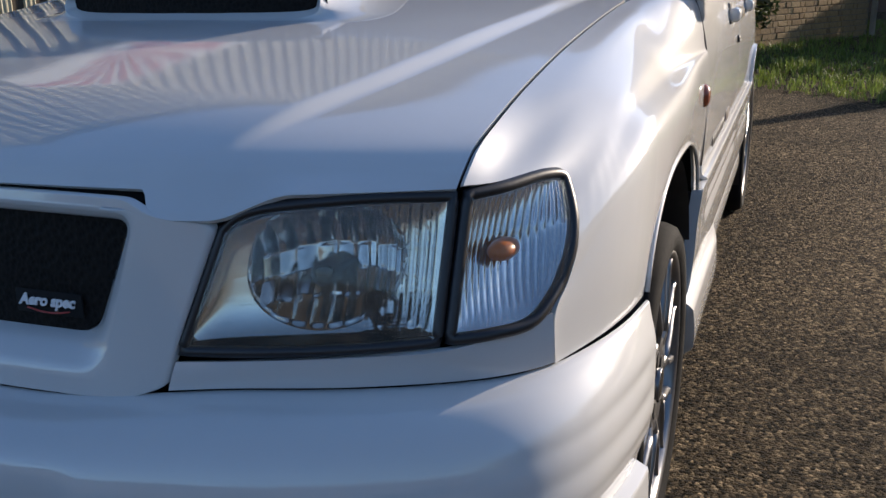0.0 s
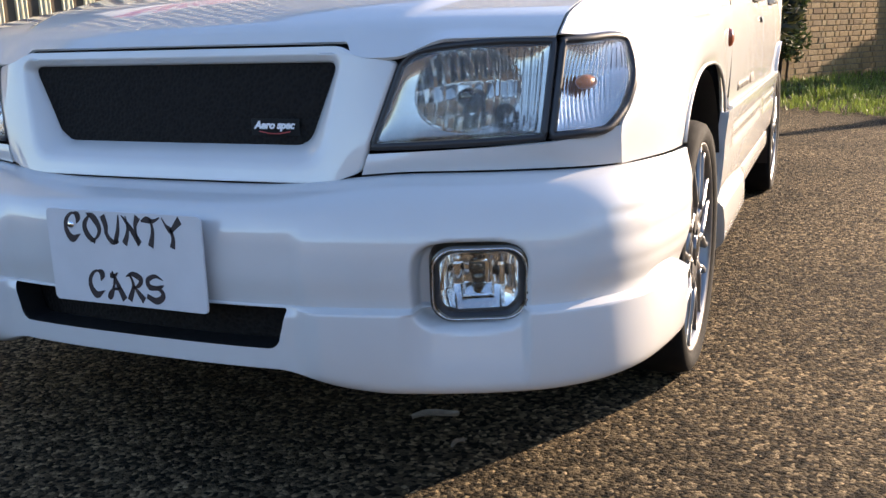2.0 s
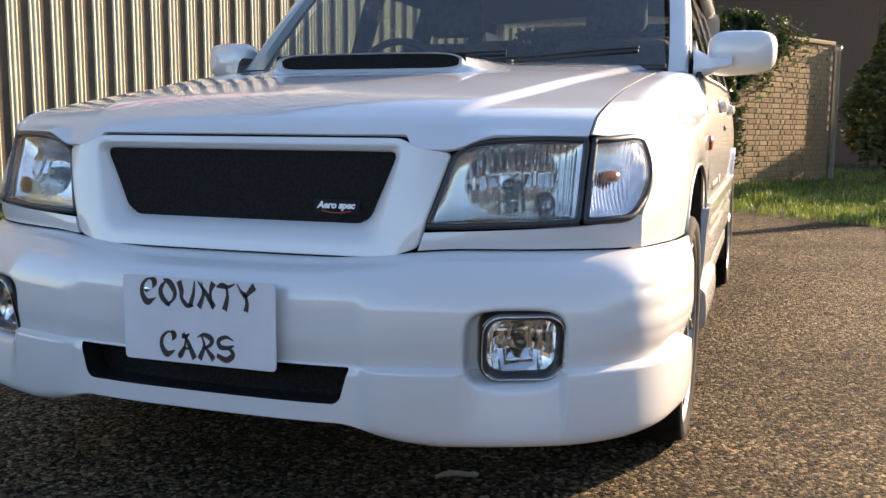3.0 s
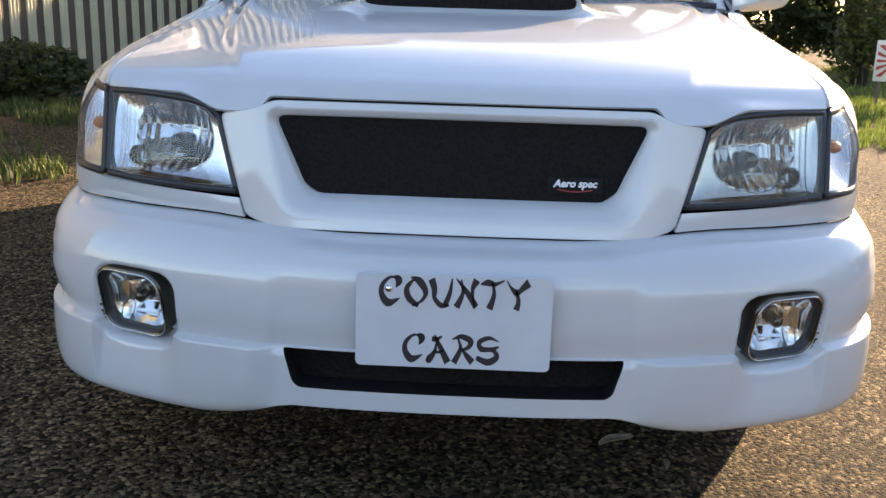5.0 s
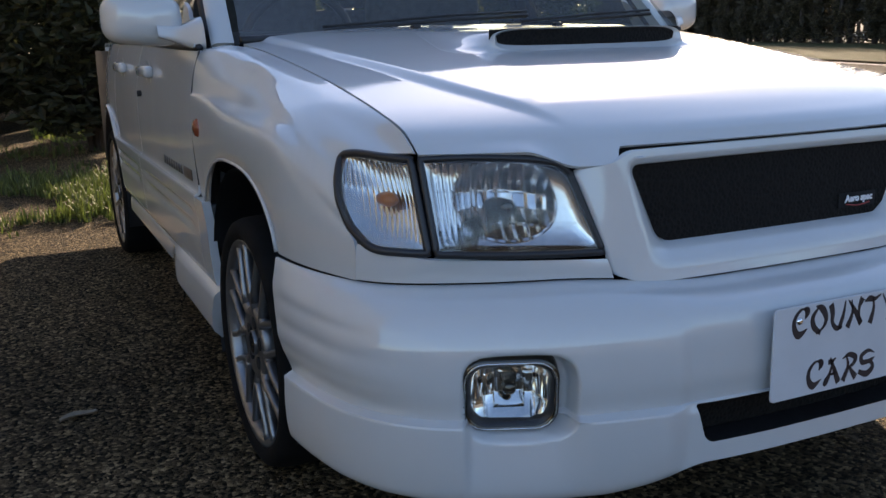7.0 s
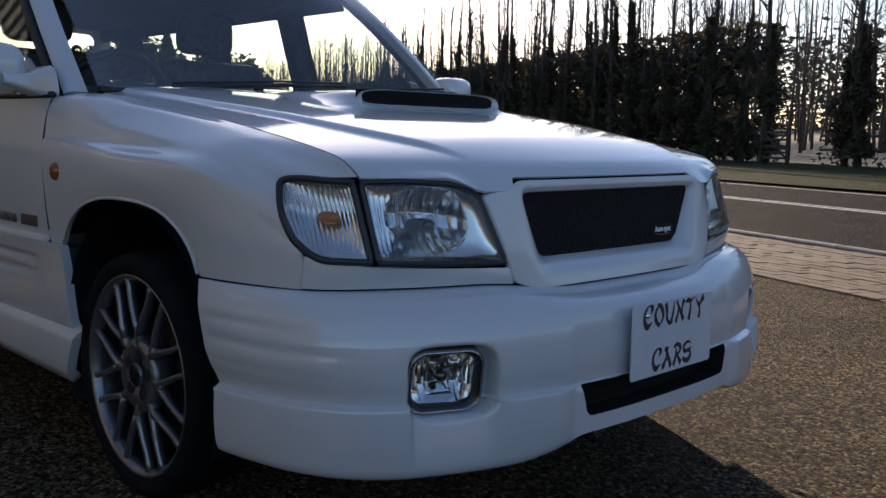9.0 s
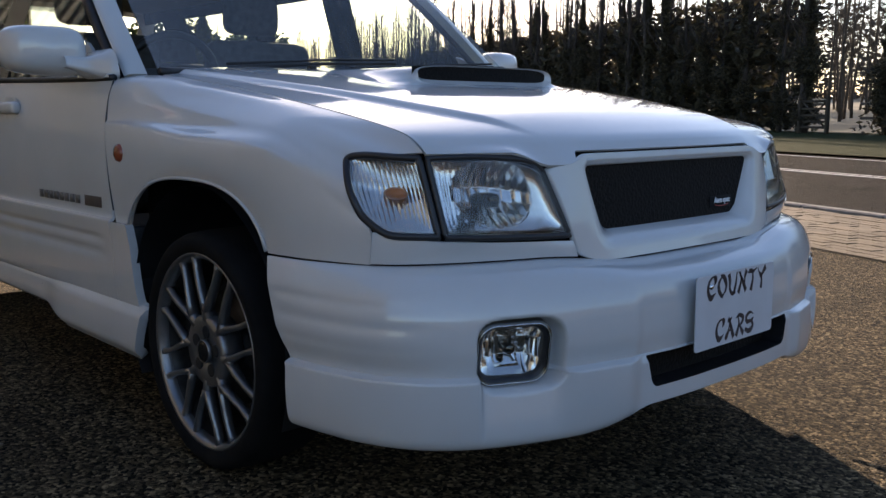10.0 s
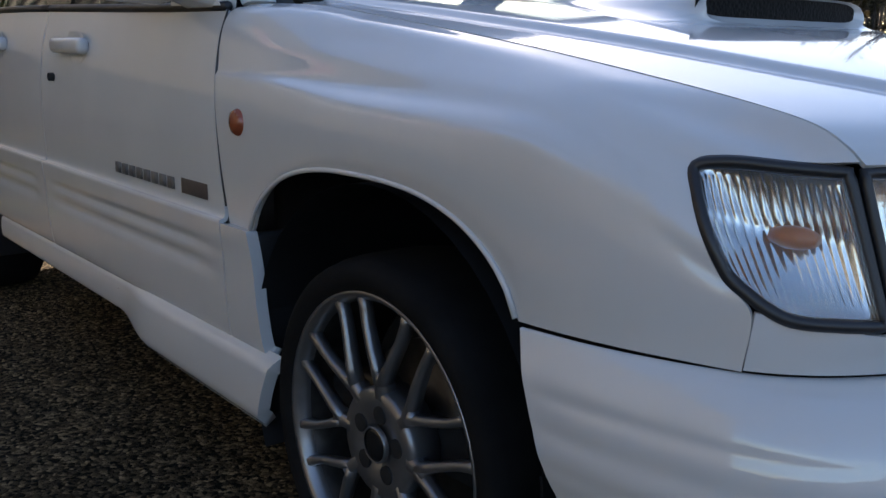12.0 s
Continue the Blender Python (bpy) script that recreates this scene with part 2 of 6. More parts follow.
def thing(name, label, category, at=(0, 0, 0), rz=0.0, group="", kind=""):
    ob = new(name)
    ob.empty_display_size = 0.1
    ob.matrix_basis = pose(*at, 0, 0, rz)
    return tagged(ob, label, category, group, kind)


def cr(points, t):
    """A smooth curve through the points, t from 0 to 1."""
    n = len(points) - 1
    x = min(max(t, 0.0), 1.0) * n
    i = min(int(x), n - 1)
    f = x - i
    p1, p2 = points[i], points[i + 1]
    p0 = points[i - 1] if i else tuple(2 * a - b for a, b in zip(p1, p2))
    p3 = points[i + 2] if i + 2 <= n else tuple(2 * b - a for a, b in zip(p1, p2))
    return tuple(0.5 * (2 * b + (c - a) * f + (2 * a - 5 * b + 4 * c - d) * f * f + (3 * b - a - 3 * c + d) * f ** 3)
                 for a, b, c, d in zip(p0, p1, p2, p3))


def step(a, b, x):
    f = min(max((x - a) / (b - a), 0.0), 1.0)
    return f * f * (3 - 2 * f)


def grid(f, nu, nv, away=None, loop=False):
    """A sheet f(u, v), u and v from 0 to 1, its front turned away from the point given."""
    bm = bmesh.new()
    rows = [[bm.verts.new(f(i / nu, j / nv)) for i in range(nu if loop else nu + 1)] for j in range(nv + 1)]
    for j in range(nv):
        for i in range(nu):
            k = (i + 1) % nu if loop else i + 1
            try:
                bm.faces.new((rows[j][i], rows[j][k], rows[j + 1][k], rows[j + 1][i]))
            except ValueError:
                pass
    bm.normal_update()
    if away is not None:
        away = Vector(away)
        if sum(fc.normal.dot(fc.calc_center_median() - away) * fc.calc_area() for fc in bm.faces) < 0:
            bmesh.ops.reverse_faces(bm, faces=bm.faces[:])
    return bm


def solid(ob, thick=0.006):
    """Gives a sheet its thickness, with crisp cut edges."""
    bm = bmesh.new()
    bm.from_mesh(ob.data)
    for e in bm.edges:
        if e.is_boundary:
            e.smooth = False
    bm.to_mesh(ob.data)
    bm.free()
    m = ob.modifiers.new("thickness", "SOLIDIFY")
    m.thickness, m.offset = thick, -1.0
    return ob


def tube(points, r, n=8, closed=False, flat=1.0):
    """A round bar along the points; r may be a number or one for each point."""
    bm = bmesh.new()
    pts = [Vector(p) for p in points]
    rings = []
    up = Vector((0.13, 0.21, 0.97))
    for i, p in enumerate(pts):
        a = pts[i - 1] if i or closed else p
        b = pts[(i + 1) % len(pts)] if i + 1 < len(pts) or closed else p
        d = (b - a).normalized()
        s = d.cross(up).normalized()
        w = s.cross(d)
        rr = r[i] if isinstance(r, (list, tuple)) else r
        rings.append([bm.verts.new(p + rr * (math.cos(2 * math.pi * k / n) * s + flat * math.sin(2 * math.pi * k / n) * w)) for k in range(n)])
    m = len(rings)
    for i in range(m if closed else m - 1):
        for k in range(n):
            bm.faces.new((rings[i][k], rings[i][(k + 1) % n], rings[(i + 1) % m][(k + 1) % n], rings[(i + 1) % m][k]))
    if not closed:
        bm.faces.new(rings[0][::-1])
        bm.faces.new(rings[-1])
    bmesh.ops.recalc_face_normals(bm, faces=bm.faces[:])
    return bm


def box(x0, x1, y0, y1, z0, z1, bevel=0.0, seg=2, bm=None):
    own = bm is None
    bm = bm or bmesh.new()
    m = Matrix.LocRotScale(((x0 + x1) / 2, (y0 + y1) / 2, (z0 + z1) / 2), None, (abs(x1 - x0), abs(y1 - y0), abs(z1 - z0)))
    r = bmesh.ops.create_cube(bm, size=1.0, matrix=m)
    if bevel and own:
        bmesh.ops.bevel(bm, geom=bm.edges[:] + bm.verts[:], offset=bevel, segments=seg, affect="EDGES", profile=0.5)
    return bm


def lathe(profile, n=48, axis="x"):
    """A turned shape: (radius, along) pairs round the x axis."""
    bm = bmesh.new()
    rings = []
    for r, a in profile:
        ring = []
        for k in range(n):
            c, s = math.cos(2 * math.pi * k / n), math.sin(2 * math.pi * k / n)
            ring.append(bm.verts.new((a, r * c, r * s) if axis == "x" else (r * c, r * s, a)))
        rings.append(ring)
    for a, b in zip(rings, rings[1:]):
        for k in range(n):
            bm.faces.new((a[k], a[(k + 1) % n], b[(k + 1) % n], b[k]))
    bmesh.ops.recalc_face_normals(bm, faces=bm.faces[:])
    return bm


def round_rect(w, h, r, n=8):
    """Outline of a rounded rectangle, half sizes w and h."""
    pts = []
    for cx, cy, a0 in ((w - r, h - r, 0), (-w + r, h - r, 90), (-w + r, -h + r, 180), (w - r, -h + r, 270)):
        for k in range(n + 1):
            a = radians(a0 + 90 * k / n)
            pts.append((cx + r * math.cos(a), cy + r * math.sin(a)))
    return pts


def loft(loops, cap_end=False, cap_start=False):
    """Skin through closed loops of equal length."""
    bm = bmesh.new()
    rings = [[bm.verts.new(p) for p in lp] for lp in loops]
    n = len(rings[0])
    for a, b in zip(rings, rings[1:]):
        for k in range(n):
            bm.faces.new((a[k], a[(k + 1) % n], b[(k + 1) % n], b[k]))
    if cap_end:
        bm.faces.new(rings[-1])
    if cap_start:
        bm.faces.new(rings[0][::-1])
    bmesh.ops.recalc_face_normals(bm, faces=bm.faces[:])
    return bm


def mirrored(bm):
    for v in bm.verts:
        v.co.x = -v.co.x
    bmesh.ops.reverse_faces(bm, faces=bm.faces[:])
    return bm


def along(table, y):
    """A value read from (y, value) pairs."""
    for (y0, a), (y1, b) in zip(table, table[1:]):
        if y <= y1:
            break
    return a + (b - a) * min(1.0, max(0.0, (y - y0) / (y1 - y0)))


# ---- ground: one sheet to the horizon ----
def ground_sheet():
    bm = bmesh.new()
    xs = [-900, -120, -30, -12, -6] + [-4 + 0.25 * k for k in range(45)] + [9, 16, 40, 120, 900]
    ys = [-900, -120, -30, -10, -5] + [-3 + 0.25 * k for k in range(65)] + [16, 24, 60, 160, 900]
    rows = [[bm.verts.new((x, y, 0.0)) for x in xs] for y in ys]
    for a, b in zip(rows, rows[1:]):
        for i in range(len(xs) - 1):
            bm.faces.new((a[i], a[i + 1], b[i + 1], b[i]))
    return bm


ground = tagged(bm_ob("ground", ground_sheet(), ASPHALT), "worn stony tarmac of a car park", "tarmac", kind="structure")


# ---- the car: x across, the nose towards -y, its front plate at y = 0 ----
INSIDE = (0, 2.2, 0.5)
car = thing("parked_car", "white estate car with bonnet scoop and body kit", "car")

# plan curves from the middle of the nose to the front wheel arch
FACE = [(0.0, 0.014), (0.16, 0.017), (0.30, 0.030), (0.42, 0.056), (0.52, 0.085), (0.62, 0.125), (0.706, 0.171), (0.770, 0.235), (0.813, 0.320),
        (0.836, 0.42), (0.847, 0.51), (0.850, 0.598)]
SEAM = [(0.0, 0.122), (0.16, 0.122), (0.29, 0.126), (0.384, 0.142), (0.49, 0.172), (0.59, 0.208), (0.68, 0.253), (0.735, 0.293), (0.775, 0.345),
        (0.806, 0.42), (0.829, 0.505), (0.842, 0.598)]


def seam_z(s):
    return 0.546 + 0.020 * step(0.1, 0.36, s) - 0.002 * step(0.5, 1.0, s)


def plan(curve, s):
    """A point of a plan curve and its outward normal, s from -1 to 1."""
    a = abs(s)
    x, y = cr(curve, a)
    x1, y1 = cr(curve, min(1, a + 0.004))
    x0, y0 = cr(curve, max(0, a - 0.004))
    d = Vector((x1 - x0, y1 - y0, 0)).normalized()
    n = Vector((d.y, -d.x, 0))
    if s < 0:
        return Vector((-x, y, 0)), Vector((-n.x, n.y, 0))
    return Vector((x, y, 0)), n


# bumper sections from the upper seam down: height, share of the seam curve, outward swell
B_ROWS = [(0.560, 1.0, -0.004), (0.559, 0.96, 0.0), (0.555, 0.78, 0.0), (0.545, 0.50, 0.0), (0.526, 0.255, 0.0), (0.498, 0.10, 0.0), (0.462, 0.022, 0.002),
          (0.41, 0.0, 0.004), (0.376, 0.0, 0.0005), (0.3625, 0.0, -0.0010), (0.3605, 0.0, 0.0010), (0.3553, 0.0, 0.0140), (0.3535, 0.0, 0.0160), (0.345, 0.0, 0.0175), (0.30, 0.0, 0.019), (0.24, 0.0, 0.016),
          (0.212, 0.0, 0.010), (0.199, 0.0, -0.004), (0.194, 0.0, -0.03)]


def bottom_z(x):
    a = abs(x)
    return 0.050 * (1 - step(0.27, 0.46, a)) + 0.016 * step(0.33, 0.45, a) + 0.004 * step(0.60, 0.84, a)


def bumper_at(s, v, relief=True):
    z, w, d = cr(B_ROWS, v)
    s *= 1 - 0.155 * min(1.0, max(0.0, (0.56 - max(z, 0.345)) / 0.36))
    pf, nf = plan(FACE, s)
    ps, _ = plan(SEAM, s)
    p = pf.lerp(ps, w)
    a = abs(p.x)
    z += (seam_z(abs(s)) - 0.5625) * step(0.50, 0.555, z)
    low = 1 - step(0.20, 0.30, z)
    z += bottom_z(p.x) * low
    # the lower lip runs into a slim bar below the air intake
    if d > 0.003:
        d += (0.003 - d) * (1 - step(0.305, 0.36, a)) * (1 - step(0.37, 0.40, z))
    if relief:
        d -= 0.006 * (1 - step(0.300, 0.330, a)) * step(0.34, 0.36, z) * (1 - step(0.43, 0.535, z))
        # lamp pocket and the scooped hollow below it
        qx, qz = (a - 0.591) / (0.093 if a < 0.591 else 0.080), (z - 0.396) / 0.071
        d -= 0.038 * (1 - step(0.88, 1.03, (abs(qx) ** 4 + abs(qz) ** 4) ** 0.25))
        d -= 0.020 * (1 - (step(0.60, 1.25, -qx) if qx < 0 else step(0.84, 1.0, qx))) * step(0.215, 0.345, z) * (1 - step(0.350, 0.358, z))
        # drawn lines along the flank
        for k, zz in enumerate((0.497, 0.455, 0.413)):
            d -= 0.0020 * step(0.70, 0.85, a) * (1 - step(0.90, 0.985, abs(s))) * math.exp(-((z - zz) / 0.011) ** 2)
    # the flank swells above the drawn line
    side = step(0.68, 0.80, a)
    d += 0.010 * side * step(0.362, 0.43, z) * (1 - step(0.50, 0.56, z))
    p = p + nf * d
    p.z = z
    return p


# the air intake: straight sides and cut corners, as (place x, z and outward normal x, z)
INTAKE = [(0, 0.3575, 0, 1), (0, 0.2875, 0, -1)]
for k in (1, -1):
    INTAKE += [(k * 0.286, 0.319, k * 0.963, -0.270), (k * 0.2935, 0.3575, k * 0.55, 0.83), (k * 0.2960, 0.3530, k * 0.86, 0.50)]
    for q in range(1, 6):
        a = radians(-15.7 - 74.3 * q / 6)
        INTAKE.append((k * (0.2605 + 0.022 * math.cos(a)), 0.3095 + 0.022 * math.sin(a), k * math.cos(a), math.sin(a)))


bm = grid(lambda u, v: bumper_at(2 * u - 1, v), 760, 165, INSIDE)
near = [f for f in bm.faces if abs(f.calc_center_median().x) < 0.33 and 0.26 < f.calc_center_median().z < 0.38 and f.calc_center_median().y < 0.08]
for x, z, nx, nz in INTAKE:
    geom = list({v for f in near for v in f.verts}) + list({e for f in near for e in f.edges}) + near
    cut = bmesh.ops.bisect_plane(bm, geom=geom, dist=1e-5, plane_co=(x, 0, z), plane_no=(nx, 0, nz))
    near = [g for g in cut["geom"] if isinstance(g, bmesh.types.BMFace)]
gone = []
for f in bm.faces:
    c = f.calc_center_median()
    if c.y < 0.08 and all((c.x - x) * nx + (c.z - z) * nz < 0 for x, z, nx, nz in INTAKE):
        gone.append(f)
    elif ((abs(abs(c.x) - 0.597) / 0.068) ** 4 + (abs(c.z - 0.397) / 0.058) ** 4) < 1 and c.y < 0.25:
        gone.append(f)
bmesh.ops.delete(bm, geom=gone, context="FACES")
rim = [e for e in bm.edges if e.is_boundary and all(abs(v.co.x) < 0.33 and 0.26 < v.co.z < 0.38 for v in e.verts)]
ext = bmesh.ops.extrude_edge_only(bm, edges=rim)["geom"]
for g in ext:
    if isinstance(g, bmesh.types.BMVert):
        g.co.y += 0.055
    elif isinstance(g, bmesh.types.BMFace):
        g.material_index = 1
        g.smooth = False
for e in rim:
    e.smooth = False
bmesh.ops.recalc_face_normals(bm, faces=bm.faces[:])
if sum(f.normal.dot(f.calc_center_median() - Vector(INSIDE)) for f in bm.faces) < 0:
    bmesh.ops.reverse_faces(bm, faces=bm.faces[:])
bumper = solid(part("bumper", bm, [PAINT, BLACK], car, "white front bumper with a moulded lower lip"), 0.004)

# dark mesh inside the lower intake
part("intake_mesh", grid(lambda u, v: (0.30 * (2 * u - 1), 0.066 + 0.02 * (2 * u - 1) ** 2, 0.272 + 0.094 * v), 40, 10, INSIDE), MESH, bumper, "black mesh in the lower intake")


# ---- grille panel between the headlamps ----
def rounded(corners, r, n):
    """Polygon with rounded corners (x, z), n points evenly along it."""
    corners = [Vector((x, 0, z)) for x, z in corners]
    pts = []
    for k, c in enumerate(corners):
        a, b = corners[k - 1], corners[(k + 1) % len(corners)]
        rr = r[k] if isinstance(r, tuple) else r
        p0, p2 = c + (a - c).normalized() * rr, c + (b - c).normalized() * rr
        for j in range(9):
            t = j / 8
            pts.append((1 - t) ** 2 * p0 + 2 * t * (1 - t) * c + t * t * p2)
    out, lens = [], [0.0]
    closed = pts + [pts[0]]
    for a, b in zip(closed, closed[1:]):
        lens.append(lens[-1] + (b - a).length)
    for k in range(n):
        s = lens[-1] * k / n
        i = max(j for j in range(len(pts)) if lens[j] <= s)
        f = (s - lens[i]) / max(1e-9, lens[i + 1] - lens[i])
        out.append(closed[i].lerp(closed[i + 1], f))
    return out


def trapezoid(xt, xb, zt, zb, r, n):
    return rounded([(xt, zt), (-xt, zt), (-xb, zb), (xb, zb)], r, n)


def nose_y(x, z):
    """Lie of the grille panel's outer face."""
    t = (z - 0.55) / 0.225
    return 0.121 + 0.053 * t + (0.10 - 0.14 * t) * x * x


def panel_loop(pts, deep, lean=0.0):
    return [Vector((p.x, nose_y(p.x, p.z) + deep + lean * (0.77 - p.z), p.z)) for p in pts]


NL = 300


def lamp_edge(z):
    """Edge of the panel along the lamp."""
    d = z - 0.567
    return 0.386 + 0.287 * d, 0.144 + 0.10 * d + 0.92 * d * d


def flank_loop(f, deep=0.0):
    """Outline of the grille panel's face: f = 0 at the surround, 1 along the lamps."""
    inner = trapezoid(0.357, 0.325, 0.760, 0.564, (0.03, 0.03, 0.045, 0.045), NL)
    ends = [(0.437, 0.743), (0.376, 0.7525), (0.338, 0.770)]
    outer = rounded(ends + [(-x, z) for x, z in ends[::-1]] + [(-0.3845, 0.5665), (-0.33, 0.547), (0.33, 0.547), (0.3845, 0.5665)], 0.012, NL)
    out = []
    for p, q in zip(inner, outer):
        c = p.lerp(q, f)
        a = abs(c.x)
        x1, y1 = lamp_edge(c.z)
        x0 = 0.327 + 0.030 * (c.z - 0.564) / 0.196
        bend = max(0.0, (a - x0) / (x1 - x0)) ** 2.0 * (y1 - nose_y(x1, c.z))
        out.append(Vector((c.x, nose_y(c.x, c.z) - 0.001 + bend + deep, c.z)))
    return out


loops = [flank_loop(1.0, 0.012), flank_loop(1.0), *[flank_loop(k / 12) for k in range(11, -1, -1)],
         panel_loop(trapezoid(0.350, 0.311, 0.756, 0.577, (0.028, 0.028, 0.04, 0.04), NL), -0.002),
         panel_loop(trapezoid(0.346, 0.303, 0.753, 0.583, (0.026, 0.026, 0.038, 0.038), NL), 0.002),
         panel_loop(trapezoid(0.341, 0.289, 0.749, 0.594, (0.022, 0.022, 0.034, 0.034), NL), 0.004, 0.05),
         panel_loop(trapezoid(0.336, 0.275, 0.745, 0.604, (0.020, 0.020, 0.03, 0.03), NL), 0.006, 0.14),
         panel_loop(trapezoid(0.333, 0.273, 0.742, 0.607, (0.020, 0.020, 0.03, 0.03), NL), 0.020, 0.16)]
grille_panel = part("grille_panel", loft(loops), PAINT, car, "white grille surround with a deep bevelled opening")


def mesh_at(u, v):
    t = 1 - v
    z = 0.747 - 0.146 * t
    hw = (0.338 - 0.064 * t) - 0.02 * step(0.8, 1.0, t)
    x = hw * (2 * u - 1)
    return Vector((x, nose_y(x, z) + 0.012 + 0.14 * (0.77 - z), z))


part("grille_mesh", grid(mesh_at, 60, 20, INSIDE), MESH, grille_panel, "fine black grille mesh")


# ---- bonnet ----
# profile along the middle and along the wing seam: y, z (and x at the seam)
HOOD_MID = [(0.170, 0.779), (0.182, 0.797), (0.215, 0.815), (0.29, 0.837), (0.45, 0.868), (0.70, 0.910), (1.0, 0.948), (1.25, 0.973), (1.42, 0.986)]
HOOD_EDGE = [(0.676, 0.285, 0.777), (0.678, 0.305, 0.795), (0.678, 0.345, 0.815), (0.677, 0.43, 0.834), (0.674, 0.56, 0.856), (0.675, 0.75, 0.886),
             (0.682, 0.98, 0.918), (0.692, 1.18, 0.943), (0.703, 1.31, 0.957)]


def hood_front(x):
    """Leading line of the bonnet's skin: y and z."""
    a = abs(x)
    if a < 0.372:
        return 0.1655 - 0.012 * (1 - (a / 0.372) ** 2), 0.750
    f = (a - 0.372) / (0.676 - 0.372)
    return 0.1655 + 0.1195 * f ** 1.35, 0.750 + 0.027 * step(0.43, 0.52, a)


FOLD = [(0.15, 0.375), (0.25, 0.407), (0.30, 0.425), (0.40, 0.458), (0.50, 0.487), (0.65, 0.521), (0.95, 0.575), (1.35, 0.63)]


def bonnet_at(u, v):
    # u from edge to edge, v from the nose back
    t = 2 * u - 1
    a = abs(t)
    cut = 0.063 * (1 - step(0.342, 0.374, 0.677 * a))
    v = cut + (1 - cut) * v
    ex, ey, ez = cr(HOOD_EDGE, v)
    my, mz = cr(HOOD_MID, v)
    x = ex * a
    w = a ** 2.2
    y = my + (ey - my) * w
    z = mz + (ez - mz) * (a ** 2.6)
    fy, fz = hood_front(x)
    near = (1 - step(0.0, 0.13, v)) ** 1.5
    y += (fy - (HOOD_MID[0][0] + (HOOD_EDGE[0][1] - HOOD_MID[0][0]) * w)) * near
    z += (fz - (HOOD_MID[0][1] + (HOOD_EDGE[0][2] - HOOD_MID[0][1]) * (a ** 2.6))) * near
    # raised middle that ends in a narrow fold on both sides
    fold = along(FOLD, y)
    z += 0.010 * (1 - step(fold - 0.004, fold + 0.026, x)) * step(0.21, 0.38, y)
    return Vector((x if t > 0 else -x, y, z))


bonnet = solid(part("bonnet", grid(bonnet_at, 240, 120, INSIDE), PAINT, car, "white bonnet with soft folds and an air scoop"), 0.006)

# ---- bonnet scoop ----
def bonnet_z(x, y):
    """Height of the bonnet at a place."""
    a = abs(x)
    lo, hi = 0.0, 1.0
    for _ in range(18):
        m = (lo + hi) / 2
        p = bonnet_at(0.5 + 0.5 * min(1, a / 0.68), m)
        lo, hi = (m, hi) if p.y < y else (lo, m)
    return p.z


SC_Y0 = 0.755


def scoop_ring(u):
    """Direction round the slot of the mouth: across and up, both from -1 to 1."""
    c, q = math.cos(2 * math.pi * u), math.sin(2 * math.pi * u)
    return math.copysign(abs(c) ** 0.30, c), math.copysign(abs(q) ** 0.60, q)


def scoop_at(u, v):
    # u round the slot, v from deep in the mouth over the rim and back down to the bonnet
    cx, cz = scoop_ring(u)
    a = min(1.0, v / 0.16)
    b = max(0.0, (v - 0.16) / 0.84)
    roll = math.sin(0.5 * math.pi * a)
    x = (0.246 + 0.016 * roll) * cx
    h = 0.0235 + (0.0130 + 0.0100 * roll) * cz * (1.12 if cz > 0 else 1.0)
    y = SC_Y0 + 0.022 * (x / 0.26) ** 2 + 0.024 * (1 - a) - 0.004 * math.sin(math.pi * a) + 0.010 * max(0, cz)
    up = step(-0.25, 0.95, cz)
    fx = cx * (0.372 - 0.105 * up)
    fy = 0.875 - 0.115 * step(0.0, 1.0, -cz) + 0.42 * up
    t = b ** 1.15
    x, y = x + (fx - x) * t, y + (fy - y) * b
    h *= (1 - b) ** (1.7 - 0.1 * up) * (1 + 0.25 * b * up)
    return Vector((x, y, bonnet_z(x, y) + h - 0.003 * step(0.93, 1.0, b)))


scoop_shell = part("bonnet_scoop", grid(scoop_at, 128, 34, INSIDE, loop=True), PAINT, car, "white air scoop with a black mouth")


def mouth(u, v):
    t = 2 * u - 1
    x = 0.268 * t
    return Vector((x, SC_Y0 + 0.020 + 0.022 * t * t, bonnet_z(x, SC_Y0) + 0.003 + 0.048 * v))


part("scoop_mouth", grid(mouth, 40, 6, INSIDE), MESH, scoop_shell, "black mesh in the scoop mouth")
# ---- lens surfaces of the headlamps and indicators ----
def coons(bot, top, a, b, bulge):
    p = [cr(bot, a), cr(top, a)]
    return Vector(tuple(q0 + (q1 - q0) * b for q0, q1 in zip(*p))) + Vector((0.4, -0.9, 0.1)) * bulge * math.sin(math.pi * a) * math.sin(math.pi * b)


HEAD_B = [(0.402, 0.150, 0.608), (0.49, 0.168, 0.611), (0.59, 0.200, 0.615), (0.668, 0.235, 0.619)]
HEAD_T = [(0.441, 0.190, 0.735), (0.478, 0.197, 0.758), (0.58, 0.236, 0.768), (0.672, 0.284, 0.767)]
TURN_B = [(0.682, 0.243, 0.620), (0.720, 0.268, 0.622), (0.755, 0.308, 0.626), (0.7765, 0.358, 0.650)]
TURN_T = [(0.686, 0.294, 0.767), (0.715, 0.334, 0.769), (0.742, 0.388, 0.772), (0.7615, 0.429, 0.768)]


def head_at(a, b):
    return coons(HEAD_B, HEAD_T, a, b, 0.006)


